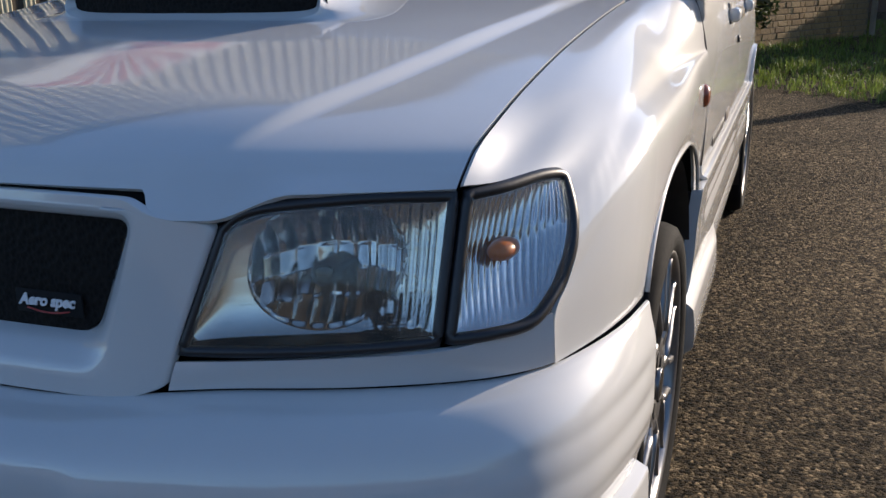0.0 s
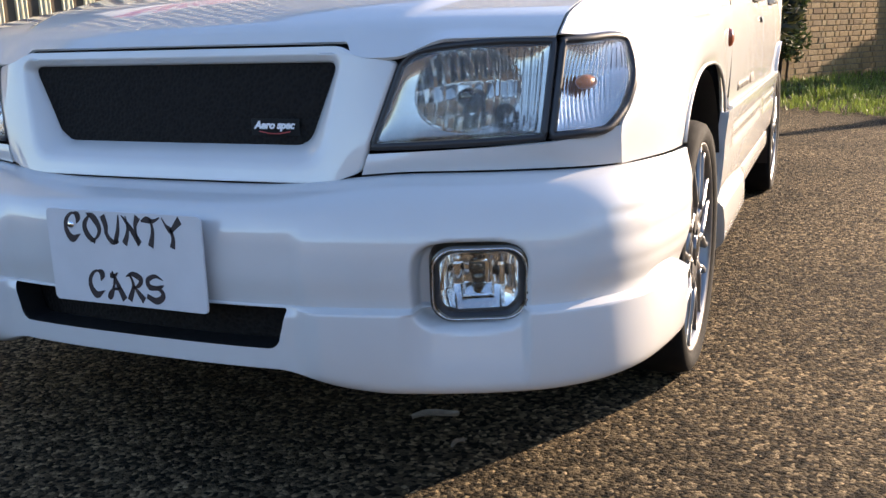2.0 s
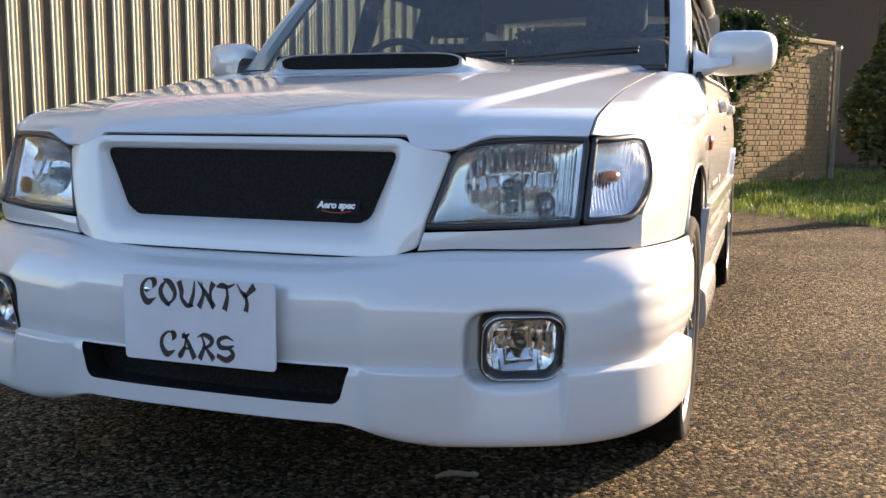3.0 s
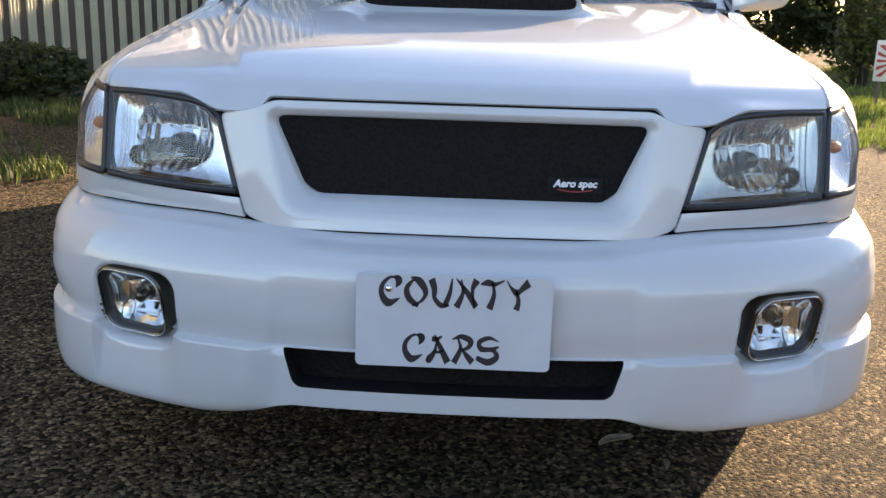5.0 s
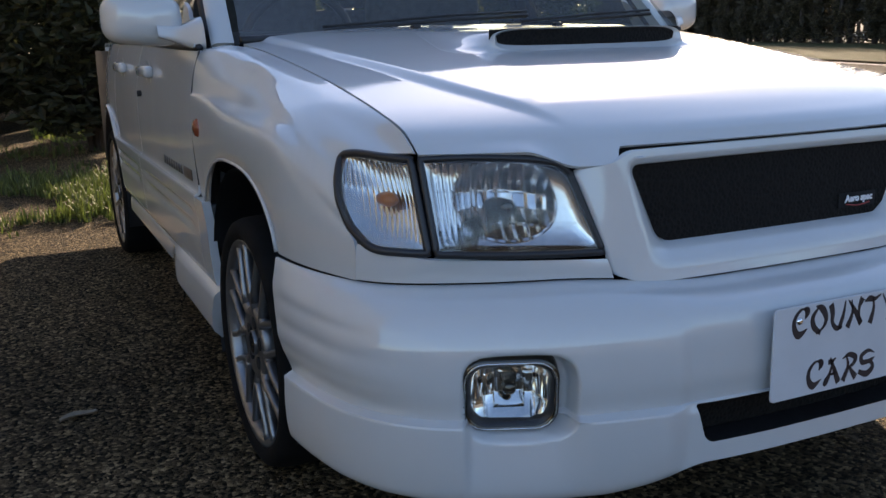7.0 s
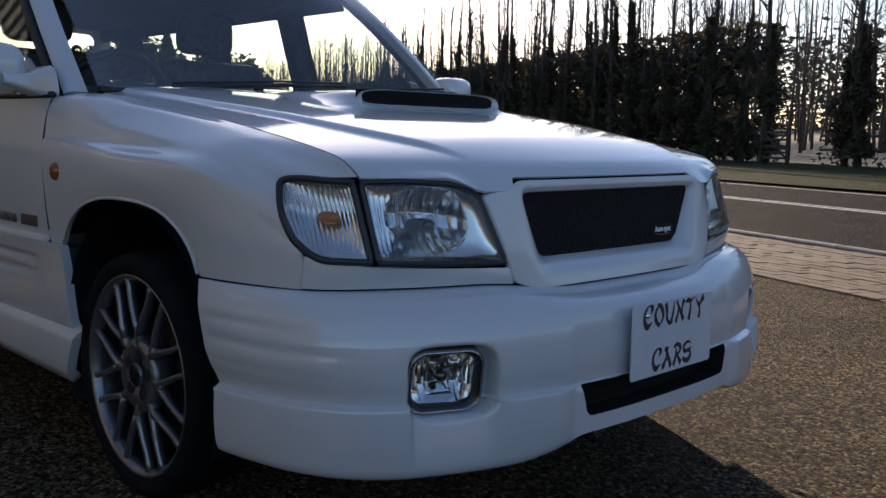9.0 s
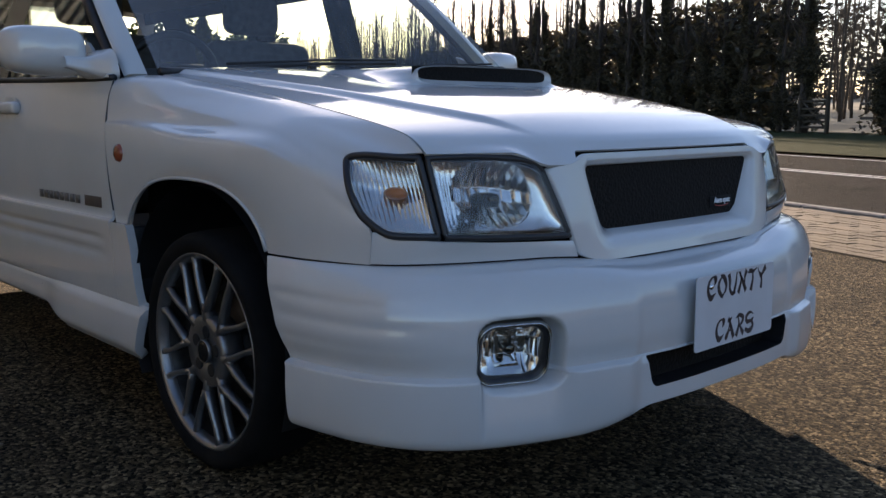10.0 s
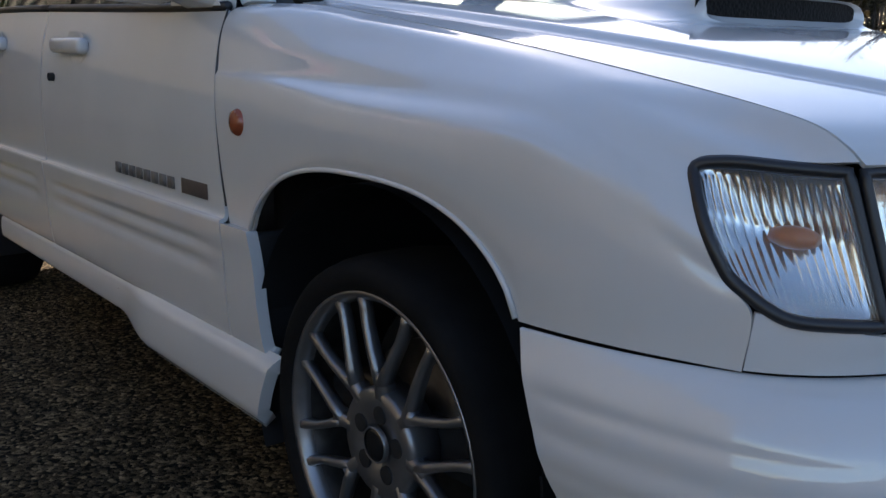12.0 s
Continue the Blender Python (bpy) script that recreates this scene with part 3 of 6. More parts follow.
def turn_at(a, b):
    q = min(1.0, max(0.0, (a - 0.62) / 0.40))
    arc = 1 - math.sqrt(1 - q * q * 0.999)
    lo, hi = 0.13 * arc, 1 - 0.10 * (1 - math.sqrt(1 - max(0, (q - 0.6) / 0.4) ** 2 * 0.999))
    p = coons(TURN_B, TURN_T, a, lo + (hi - lo) * b, 0.007)
    return p + Vector((0.9, -0.1, 0)) * 0.013 * step(0.55, 1.0, a) * math.sin(math.pi * b)


# ---- front wings ----
def arch_z(y):
    q = min(1.0, abs(y - 0.945) / 0.335)
    return 0.556 + 0.146 * (1 - q ** 2.7) ** 0.62


WALL_X = [(0.30, 0.768), (0.36, 0.789), (0.42, 0.809), (0.50, 0.828), (0.60, 0.839), (0.72, 0.843), (1.20, 0.842), (1.41, 0.836)]
LEDGE_Z = [(0.30, 0.700), (0.38, 0.735), (0.47, 0.780), (0.64, 0.806), (1.0, 0.817), (1.36, 0.832), (1.41, 0.834)]
WING_REAR = [(0.8275, 0.566), (0.834, 0.66), (0.836, 0.75), (0.8315, 0.821), (0.8235, 0.840), (0.8150, 0.884), (0.803, 0.922), (0.785, 0.944), (0.752, 0.954)]


def hood_seam(y):
    lo, hi = 0.0, 1.0
    for _ in range(16):
        m = (lo + hi) / 2
        lo, hi = (m, hi) if cr(HOOD_EDGE, m)[1] < y else (lo, m)
    x, _, z = cr(HOOD_EDGE, lo)
    return x + 0.005 + 0.045 * step(1.25, 1.42, y), z - 0.001 - 0.002 * step(1.2, 1.41, y)


def wing_section(y):
    """Nine places of the wing's section at y, from its lower edge up to the bonnet seam."""
    w, l = (sum(along(tb, y + d) for d in (-0.05, -0.025, 0, 0.025, 0.05)) / 5 for tb in (WALL_X, LEDGE_Z))
    hx, hz = hood_seam(y)
    low = max(0.5645, arch_z(y)) if 0.61 < y < 1.28 else 0.5645
    tops = (hz - l)
    p5 = (w - 0.060, l + 0.41 * tops)
    p7 = (hx + 0.042, hz - 0.009)
    sec = [(w - 0.006, low), (w, low + 0.42 * (l - 0.045 - low)), (w - 0.002, l - 0.040), (w - 0.013, l - 0.012), (w - 0.040, l + 0.009),
           p5, (0.5 * (p5[0] + p7[0]) + 0.001, 0.5 * (p5[1] + p7[1]) + 0.002), p7, (hx, hz)]
    rs = [step(0.95, 1.43, y)] * 6 + [step(1.03, 1.43, y)] + [step(1.10, 1.43, y)] * 2
    rear = [(WING_REAR[0][0], low), *WING_REAR[1:]]
    return [Vector((a[0] + (b[0] - a[0]) * r, y, a[1] + (b[1] - a[1]) * (r if k else 0))) for k, (a, b, r) in enumerate(zip(sec, rear, rs))]


def lens_rim(a, b, off=0.0095):
    p = turn_at(a, b)
    return p + (p - turn_at(0.5, 0.5)).normalized() * off


WING_FRONT = [Vector((0.7735, 0.343, 0.5645)), Vector((0.7740, 0.338, 0.627)), lens_rim(0.99, 0.04), lens_rim(1.0, 0.36), lens_rim(1.0, 0.72), lens_rim(0.965, 1.0),
              lens_rim(0.62, 1.0), lens_rim(0.28, 1.0), Vector((0.683, 0.288, 0.780))]


def door_lean(z):
    """How far the front door's leading edge runs forward below its top."""
    return 0.042 * min(1.0, max(0.0, (0.90 - z) / 0.33))


def wing_mesh(sx):
    nu, nv = 150, 64
    bm = bmesh.new()
    miss = [p - wing_section(p.y)[k] for k, p in enumerate(WING_FRONT)]
    cols = []
    for i in range(nu + 1):
        u = i / nu
        pts = []
        for k, p in enumerate(WING_FRONT):
            y = p.y + (1.4135 - door_lean(WING_REAR[k][1]) - p.y) * u
            pts.append(tuple(wing_section(y)[k] + miss[k] * (1 - step(0.0, 0.24, u))))
        cols.append([bm.verts.new((sx * p[0], p[1], p[2])) for p in (cr(pts, j / nv) for j in range(nv + 1))])
    for a, b in zip(cols, cols[1:]):
        for j in range(nv):
            bm.faces.new((a[j], b[j], b[j + 1], a[j + 1]))
    bm.normal_update()
    if sum(f.normal.x * f.calc_area() for f in bm.faces) * sx < 0:
        bmesh.ops.reverse_faces(bm, faces=bm.faces[:])
    return bm


for sx in (1, -1):
    wing = solid(part("front_wing", wing_mesh(sx), PAINT, car, "white front wing flared round the wheel"), 0.006)
    # folded lip of the wheel arch
    arc = [(sx * 0.8365, y, arch_z(y) + 0.001) for y in [0.612 + 0.666 * k / 40 for k in range(41)]]
    part("arch_lip", tube(arc, 0.0042, 8), PAINT, wing)
    # side repeater
    rep = lathe([(0.0, 0.012), (0.012, 0.0115), (0.021, 0.008), (0.0255, 0.0), (0.027, -0.004)], 28)
    for v in rep.verts:
        v.co = Vector((sx * (0.8355 + v.co.x), 1.312 + v.co.y * 0.92, 0.752 + v.co.z * 0.95))
    if sx < 0:
        bmesh.ops.reverse_faces(rep, faces=rep.faces[:])
    part("side_repeater", rep, REPEATER, wing, "amber side repeater lamp")


# ---- headlamps ----
def outline(f, inset, n=22):
    lo, hi = inset, 1 - inset
    e = [(lo + (hi - lo) * k / n, lo) for k in range(n)] + [(hi, lo + (hi - lo) * k / n) for k in range(n)]
    e += [(hi - (hi - lo) * k / n, hi) for k in range(n)] + [(lo, hi - (hi - lo) * k / n) for k in range(n)]
    return [f(a, b) for a, b in e]


def flip(bm, sx):
    return mirrored(bm) if sx < 0 else bm


INWARD = Vector((-0.25, 0.95, 0.0))


def ribs(f, count, lo, hi, depth, within=None):
    def g(u, v):
        p = f(u, v)
        on = step(lo, lo + 0.03, v) * (1 - step(hi - 0.03, hi, v))
        if within:
            on *= within(u, v)
        return p - INWARD * depth * on * abs(math.sin(math.pi * count * u))
    return g


for sx in (1, -1):
    lamp = new("headlamp")
    lamp.parent = car
    tagged(lamp, "clear headlamp with faceted chrome reflector and clear indicator")

    # chrome plate of the lamp: upright flutes outboard, plain towards the grille, a round opening for the bowl
    def plate_at(u, v):
        p = head_at(u, v)
        e, g = min(u, 1 - u) * 9.0, min(v, 1 - v) * 9.0
        d = 0.030 * (1 - math.exp(-e)) * (1 - math.exp(-g))
        d += abs(math.sin(math.pi * 24 * u)) * 0.006 * step(0.66, 0.72, u) * step(0.03, 0.08, 1 - u)
        return p + INWARD * (0.012 + d)
    UC, VC, RU, RV = 0.54, 0.53, 0.30, 0.45

    def plate_ring(u, v):
        a = 2 * math.pi * u
        c, q = math.cos(a), math.sin(a)
        k = max(abs(c), abs(q))
        eu, ev = 0.5 + 0.5 * c / k, 0.5 + 0.5 * q / k
        return plate_at(UC + RU * c + (eu - UC - RU * c) * v, VC + RV * q + (ev - VC - RV * q) * v)
    part("reflector_plate", flip(grid(plate_ring, 200, 24, INSIDE, loop=True), sx), DARKCHROME, lamp, "chrome lamp plate with fine flutes")
    # round bowl: tall flutes above, three rows of facets below
    tilt = random.Random(3)
    lean = {(c, r): (tilt.uniform(-1, 1), tilt.uniform(-1, 1)) for c in range(-1, 12) for r in range(-1, 5)}

    def bowl(u, v):
        x = 2 * u - 1
        q = (2 * v - 1) * math.sqrt(max(0.0, 1 - x * x))
        r2 = x * x + q * q
        cx = (x + 1) * 5.0
        rq = (q + 1) * 2.7 if q < 0.11 else 3.0 + (q - 0.11) / 0.89
        c, r = min(9, int(cx)), min(3, int(rq))
        fx, fq = cx - c, rq - r
        t1, t2 = lean[(c, r)]
        d = 0.0032 * (1 - (2 * fx - 1) ** 2) + (0.0022 if r < 3 else 0.0) * (1 - (2 * fq - 1) ** 2) + 0.0035 * (t1 * (fx - 0.5) + t2 * (fq - 0.5))
        return plate_at(UC + RU * x, VC + RV * q) + INWARD * (0.060 * (1 - r2) - d * (r2 < 0.93))
    part("reflector", flip(grid(bowl, 110, 66, INSIDE), sx), DARKCHROME, lamp, "faceted chrome reflector bowl")
    # black-grey surround at the foot and the inner end of the lamp
    part("lamp_floor", flip(grid(lambda u, v: head_at(u, 0.03 + 0.10 * v) + INWARD * (0.008 + 0.05 * v), 20, 4, INSIDE), sx), DULLCHROME, lamp)
    # bulb with its shade cap
    c = head_at(0.54, 0.44) + INWARD * 0.060
    cap = lathe([(0.0, -0.022), (0.008, -0.021), (0.0135, -0.016), (0.015, -0.004), (0.015, 0.012), (0.011, 0.05)], 24)
    for v in cap.verts:
        v.co = Vector((c.x + v.co.y, c.y + v.co.x, c.z + v.co.z))
    part("bulb_shade", flip(cap, sx), DULLCHROME, lamp, "round metal bulb shade")
    c2 = head_at(0.76, 0.24) + INWARD * 0.030
    pilot = lathe([(0.020, -0.012), (0.017, -0.010), (0.012, 0.01), (0.0, 0.018)], 20)
    for v in pilot.verts:
        v.co = Vector((c2.x + v.co.y, c2.y + v.co.x, c2.z + v.co.z))
    part("side_light", flip(pilot, sx), GLOSSBLACK, lamp, "small dark side light socket")
    # clear cover, fluted near its ends and top
    def zone(u, v):
        return max(step(0.70, 0.78, u), 0.7 * step(0.80, 0.9, v))
    part("cover", flip(grid(ribs(head_at, 60, 0.03, 0.97, 0.0007, zone), 240, 24, INSIDE), sx), HAZYLENS if sx > 0 else LENS, lamp, "weathered hazy lamp cover" if sx > 0 else "clear lamp cover, fluted at the edge").visible_shadow = False
    # indicator
    def tbowl(u, v):
        e, g = min(u, 1 - u) * 5.0, min(v, 1 - v) * 5.0
        flute = abs(math.sin(math.pi * 17 * u)) * 0.0035 * step(0.06, 0.14, min(v, 1 - v)) * (0.35 + 0.65 * step(0.50, 0.56, abs(v - 0.05)))
        return turn_at(u, v) + Vector((-0.62, 0.72, 0)) * (0.006 + 0.048 * (1 - math.exp(-e)) * (1 - math.exp(-g)) - flute)
    part("indicator_reflector", flip(grid(tbowl, 136, 30, INSIDE), sx), DARKCHROME, lamp, "chrome indicator reflector")
    c3 = turn_at(0.45, 0.52) + Vector((-0.62, 0.72, 0)) * 0.028
    bulb = lathe([(0.0, -0.022), (0.010, -0.019), (0.0145, -0.009), (0.0155, 0.005), (0.011, 0.019), (0.0, 0.023)], 20)
    for v in bulb.verts:
        v.co = Vector((c3.x + 1.05 * v.co.y, c3.y + 1.1 * v.co.x + 0.3 * v.co.y, c3.z + 0.8 * v.co.z))
    part("indicator_bulb", flip(bulb, sx), AMBER, lamp, "amber indicator bulb")
    part("indicator_lens", flip(grid(ribs(turn_at, 26, 0.04, 0.97, 0.0012), 208, 30, INSIDE), sx), LENS, lamp, "clear indicator lens with upright flutes").visible_shadow = False
    # moulded lines across the lenses
    for f, b in ((turn_at, 0.34), (turn_at, 0.67), (head_at, 0.36), (head_at, 0.66)):
        part("lens_line", flip(tube([f(0.03 + 0.94 * k / 24, b) - INWARD * 0.001 for k in range(25)], 0.0007, 5), sx), LENS, lamp)
    # black rubber seals
    for f, back, thick in ((head_at, Vector((0, 0.004, 0)), 0.0066), (turn_at, Vector((-0.002, 0.004, 0)), 0.0076)):
        ring = [p + back for p in outline(f, -0.008)]
        part("seal", flip(tube(ring, thick, 8, closed=True), sx), GASKET, lamp, "black lamp seal")
    # dark housing behind
    part("housing", flip(grid(lambda u, v: head_at(u, v) + INWARD * (0.05 + 0.12 * math.sin(math.pi * u) ** 0.5 * math.sin(math.pi * v) ** 0.5), 20, 10, INSIDE), sx), VOID, lamp)

    # painted strip below the lamp
    def strip(u, v):
        s0, s1 = 0.275, 0.722
        p, n = plan(SEAM, s0 + (s1 - s0) * u)
        t = cr([(0.397, 0.147, 0.596), (0.49, 0.170, 0.600), (0.60, 0.205, 0.605), (0.69, 0.245, 0.611), (0.7715, 0.334, 0.629)], u)
        b = (p.x, p.y, seam_z(s0 + (s1 - s0) * u) + 0.0012)
        q = Vector(tuple(i + (j - i) * v for i, j in zip(b, t)))
        return q + n * 0.002 * math.sin(math.pi * v)
    solid(part("lamp_strip", flip(grid(strip, 60, 10, INSIDE), sx), PAINT, car, "white trim strip under the headlamp"), 0.008)

    # ---- fog lamp ----
    fog = new("fog_lamp")
    fog.parent = car
    tagged(fog, "clear fog lamp in a smoked chrome bezel")
    fm = pose(0.596, 0.126, 0.397, 11, 0, 24)

    def placed(bm):
        bm.transform(fm)
        return flip(bm, sx)
    R = round_rect

    def rings(rows):
        return loft([[(x, dy, z) for x, z in R(w, h, r)] for w, h, r, dy in rows])
    FACE_OF = R(0.0715, 0.0585, 0.034, 26)

    def over(f, rows):
        """A sheet over the lamp's face: f gives the depth at x, z."""
        n = len(FACE_OF)
        return grid(lambda u, v: (lambda x, z: (x, f(x, z), z))(*(max(v, 0.004) * c for c in FACE_OF[int(round(u * n)) % n])), n, rows, (0, 2, 0), loop=True)
    part("fog_bezel", placed(rings(((0.0795, 0.0665, 0.037, 0.034), (0.0790, 0.0660, 0.037, 0.003), (0.0780, 0.0650, 0.036, 0.000), (0.0745, 0.0615, 0.035, -0.002), (0.0712, 0.0582, 0.034, 0.001),
                                    (0.0705, 0.0575, 0.034, 0.005)))), DULLCHROME, fog, "smoked chrome bezel")
    part("fog_trim", placed(tube([(x, -0.002, z) for x, z in R(0.0745, 0.0615, 0.035)], 0.0011, 6, closed=True)), CHROME, fog)
    part("fog_seal", placed(rings(((0.0708, 0.0578, 0.034, 0.001), (0.0690, 0.0560, 0.033, 0.002), (0.0650, 0.0525, 0.030, 0.007), (0.0630, 0.0510, 0.028, 0.010), (0.0625, 0.0505, 0.028, 0.018)))), GASKET, fog, "black inner rim of the lamp")
    pitch = random.Random(8)
    FACETS = [[(pitch.uniform(-1, 1), pitch.uniform(-1, 1)) for r in range(3)] for c in range(9)]

    def fbowl(x, z):
        q = min(1.0, ((abs(x) / 0.072) ** 4 + (abs(z) / 0.059) ** 4) ** 0.25)
        cx, cz = min(8.99, (x / 0.144 + 0.5) * 9), min(2.99, (z / 0.118 + 0.5) * 3)
        fx, fz = cx % 1, cz % 1
        t1, t2 = FACETS[int(cx)][int(cz)]
        return 0.010 + 0.044 * (1 - q ** 2.2) - 0.0030 * (1 - (2 * fx - 1) ** 2) - 0.0030 * (1 - (2 * fz - 1) ** 2) + 0.008 * (t1 * (fx - 0.5) + 1.4 * t2 * (fz - 0.5))
    part("fog_reflector", placed(over(fbowl, 44)), CHROME, fog, "faceted chrome reflector")
    bulb = lathe([(0.0, -0.002), (0.009, 0.0), (0.0115, 0.004), (0.0115, 0.03), (0.008, 0.05)], 20)
    for v in bulb.verts:
        v.co = Vector((v.co.y, 0.018 + v.co.x, v.co.z))
    part("fog_bulb", placed(bulb), DULLCHROME, fog)
    part("fog_glass", placed(over(lambda x, z: 0.007 - 0.004 * (1 - (x / 0.072) ** 2) * (1 - (z / 0.059) ** 2), 10)), LENS, fog, "clear fog lamp glass").visible_shadow = False

# ---- dark inner body that closes the gaps between panels, near-black to paint their shade ----
def core(u, v):
    s = 2 * u - 1
    ps, n = plan(SEAM, s)
    z = 0.24 + 0.56 * v
    p = ps - n * (0.05 + 0.03 * v + 0.12 * step(0.55, 0.66, v))
    return Vector((p.x * (0.985 - 0.03 * v), p.y + 0.06 * step(0.6, 1, v), z))


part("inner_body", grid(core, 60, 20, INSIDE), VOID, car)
part("bonnet_gap_backing", grid(lambda u, v: bonnet_at(0.01 + 0.98 * u, v) - Vector((0, -0.012, 0.016)), 50, 40, INSIDE), VOID, car)

# ---- maker's-style badge on the mesh, lettering and underline ----
def text_mesh(name, body, size, mat, parent, m, extrude=0.0008, shear=0.0, label="", bold=0.0, xs=1.0):
    c = bpy.data.curves.new(name, "FONT")
    c.body, c.size, c.extrude, c.shear, c.offset = body, size, extrude, shear, bold
    c.align_x, c.align_y = "CENTER", "CENTER"
    c.resolution_u = 4
    tmp = new(name, c)
    me = bpy.data.meshes.new_from_object(tmp.evaluated_get(bpy.context.evaluated_depsgraph_get()))
    bpy.data.objects.remove(tmp)
    me.materials.append(mat)
    ob = new(name, me)
    ob.parent = parent
    ob.matrix_basis = m @ Matrix.Diagonal((xs, 1, 1, 1))
    if label:
        ob["label"] = label
    return ob


badge_y = nose_y(0.205, 0.636) + 0.012 + 0.14 * (0.77 - 0.636)
badge = part("badge", box(0.158, 0.256, badge_y - 0.0035, badge_y - 0.0015, 0.621, 0.650, 0.001), VOID, car, "black badge with silver lettering and a red line")
text_mesh("badge_lettering", "Aero spec", 0.0185, BADGE, badge, pose(0.207, badge_y - 0.0065, 0.639, 82, 0, 3), shear=0.22, bold=0.0007)
part("badge_underline", tube([(0.176 + 0.062 * k / 12, badge_y - 0.006, 0.6285 - 0.004 * math.sin(math.pi * k / 12)) for k in range(13)], 0.0011, 6), BADGERED, badge)

# ---- dealer's plate, lettered with a broad brush ----
def stroke(*stations):
    """One brush stroke: (x, y, width) stations in a letter's unit square."""
    return [(x, y, w) for x, y, w in stations]


GLYPH = {}
GLYPH["C"] = [stroke((0.80, 0.93, 0.05), (0.50, 0.97, 0.08), (0.17, 0.72, 0.15), (0.13, 0.38, 0.20), (0.42, 0.09, 0.23), (0.92, 0.27, 0.02)), stroke((0.66, 1.0, 0.07), (0.86, 0.87, 0.25), (0.74, 0.62, 0.03))]
GLYPH["O"] = [stroke((0.46, 0.96, 0.05), (0.12, 0.62, 0.18), (0.22, 0.27, 0.21), (0.62, 0.02, 0.12)), stroke((0.28, 1.0, 0.04), (0.66, 0.86, 0.23), (0.92, 0.52, 0.19), (0.78, 0.22, 0.10), (0.36, 0.01, 0.04))]
GLYPH["U"] = [stroke((0.08, 0.96, 0.24), (0.21, 0.62, 0.21), (0.22, 0.32, 0.15), (0.50, 0.07, 0.16), (0.86, 0.08, 0.05)), stroke((0.96, 1.0, 0.05), (0.87, 0.50, 0.15), (0.66, 0.05, 0.19))]
GLYPH["N"] = [stroke((0.26, 0.98, 0.05), (0.33, 0.50, 0.13), (0.08, 0.02, 0.23)), stroke((0.05, 1.0, 0.04), (0.50, 0.56, 0.17), (0.92, 0.06, 0.21)), stroke((0.92, 0.98, 0.25), (0.74, 0.62, 0.13), (0.86, 0.0, 0.04))]
GLYPH["T"] = [stroke((0.0, 0.84, 0.05), (0.30, 0.90, 0.19), (0.62, 0.86, 0.12), (1.0, 0.99, 0.04)), stroke((0.48, 0.97, 0.06), (0.58, 0.52, 0.14), (0.40, 0.0, 0.24))]
GLYPH["Y"] = [stroke((0.02, 1.0, 0.03), (0.20, 0.76, 0.09), (0.44, 0.58, 0.22)), stroke((0.96, 0.95, 0.26), (0.66, 0.72, 0.17), (0.44, 0.50, 0.10)), stroke((0.42, 0.66, 0.10), (0.54, 0.32, 0.15), (0.46, 0.0, 0.22))]
GLYPH["A"] = [stroke((0.46, 0.90, 0.05), (0.36, 0.42, 0.12), (0.10, 0.10, 0.24), (0.0, 0.16, 0.05)), stroke((0.34, 1.0, 0.05), (0.56, 0.62, 0.16), (0.93, 0.0, 0.25)), stroke((0.22, 0.86, 0.16), (0.44, 0.84, 0.14), (0.66, 0.96, 0.05)),
              stroke((0.28, 0.40, 0.05), (0.52, 0.37, 0.09), (0.76, 0.45, 0.04))]
GLYPH["R"] = [stroke((0.22, 1.0, 0.04), (0.40, 0.55, 0.14), (0.12, 0.0, 0.22)), stroke((0.02, 0.86, 0.03), (0.42, 0.97, 0.15), (0.84, 0.82, 0.20), (0.72, 0.58, 0.14), (0.36, 0.47, 0.04)), stroke((0.44, 0.54, 0.06), (0.66, 0.30, 0.16), (0.94, 0.04, 0.24))]
GLYPH["S"] = [stroke((0.98, 0.84, 0.03), (0.56, 0.96, 0.12), (0.14, 0.80, 0.17), (0.24, 0.55, 0.18), (0.72, 0.52, 0.13), (0.92, 0.28, 0.19), (0.54, 0.07, 0.21), (0.02, 0.22, 0.15)), stroke((0.60, 0.60, 0.03), (0.84, 0.60, 0.10), (1.0, 0.66, 0.03))]


def brush_letter(lines, x0, x1, z0, z1, y):
    """One flat brush letter, each stroke a ribbon with a cut end."""
    bm = bmesh.new()
    for line in lines:
        n = 6 * (len(line) - 1)
        edge = []
        for k in range(n + 1):
            px, py, w = cr(line, k / n)
            ax, ay, _ = cr(line, max(0, k - 0.5) / n)
            bx, by, _ = cr(line, min(n, k + 0.5) / n)
            d = Vector((bx - ax, by - ay)).normalized()
            h = max(0.012, w * 1.2) * 0.5
            edge.append([bm.verts.new((x0 + (x1 - x0) * (px - d.y * h * g), y, z0 + (z1 - z0) * (py + d.x * h * g))) for g in (1, -1)])
        for a, b in zip(edge, edge[1:]):
            bm.faces.new((a[0], b[0], b[1], a[1]))
    bm.normal_update()
    for f in bm.faces:
        if f.normal.y > 0:
            f.normal_flip()
    return bm


PLATE_EDGE = round_rect(0.165, 0.0825, 0.009, 6)
plate = part("front_plate", loft([[(x * k, y, 0.4265 + z * k) for x, z in PLATE_EDGE] for k, y in ((1.0, 0.001), (1.0, -0.0012), (0.994, -0.002))], cap_end=True, cap_start=True), PLATE, car,
             "white plate with dark brush lettering", smooth=False)
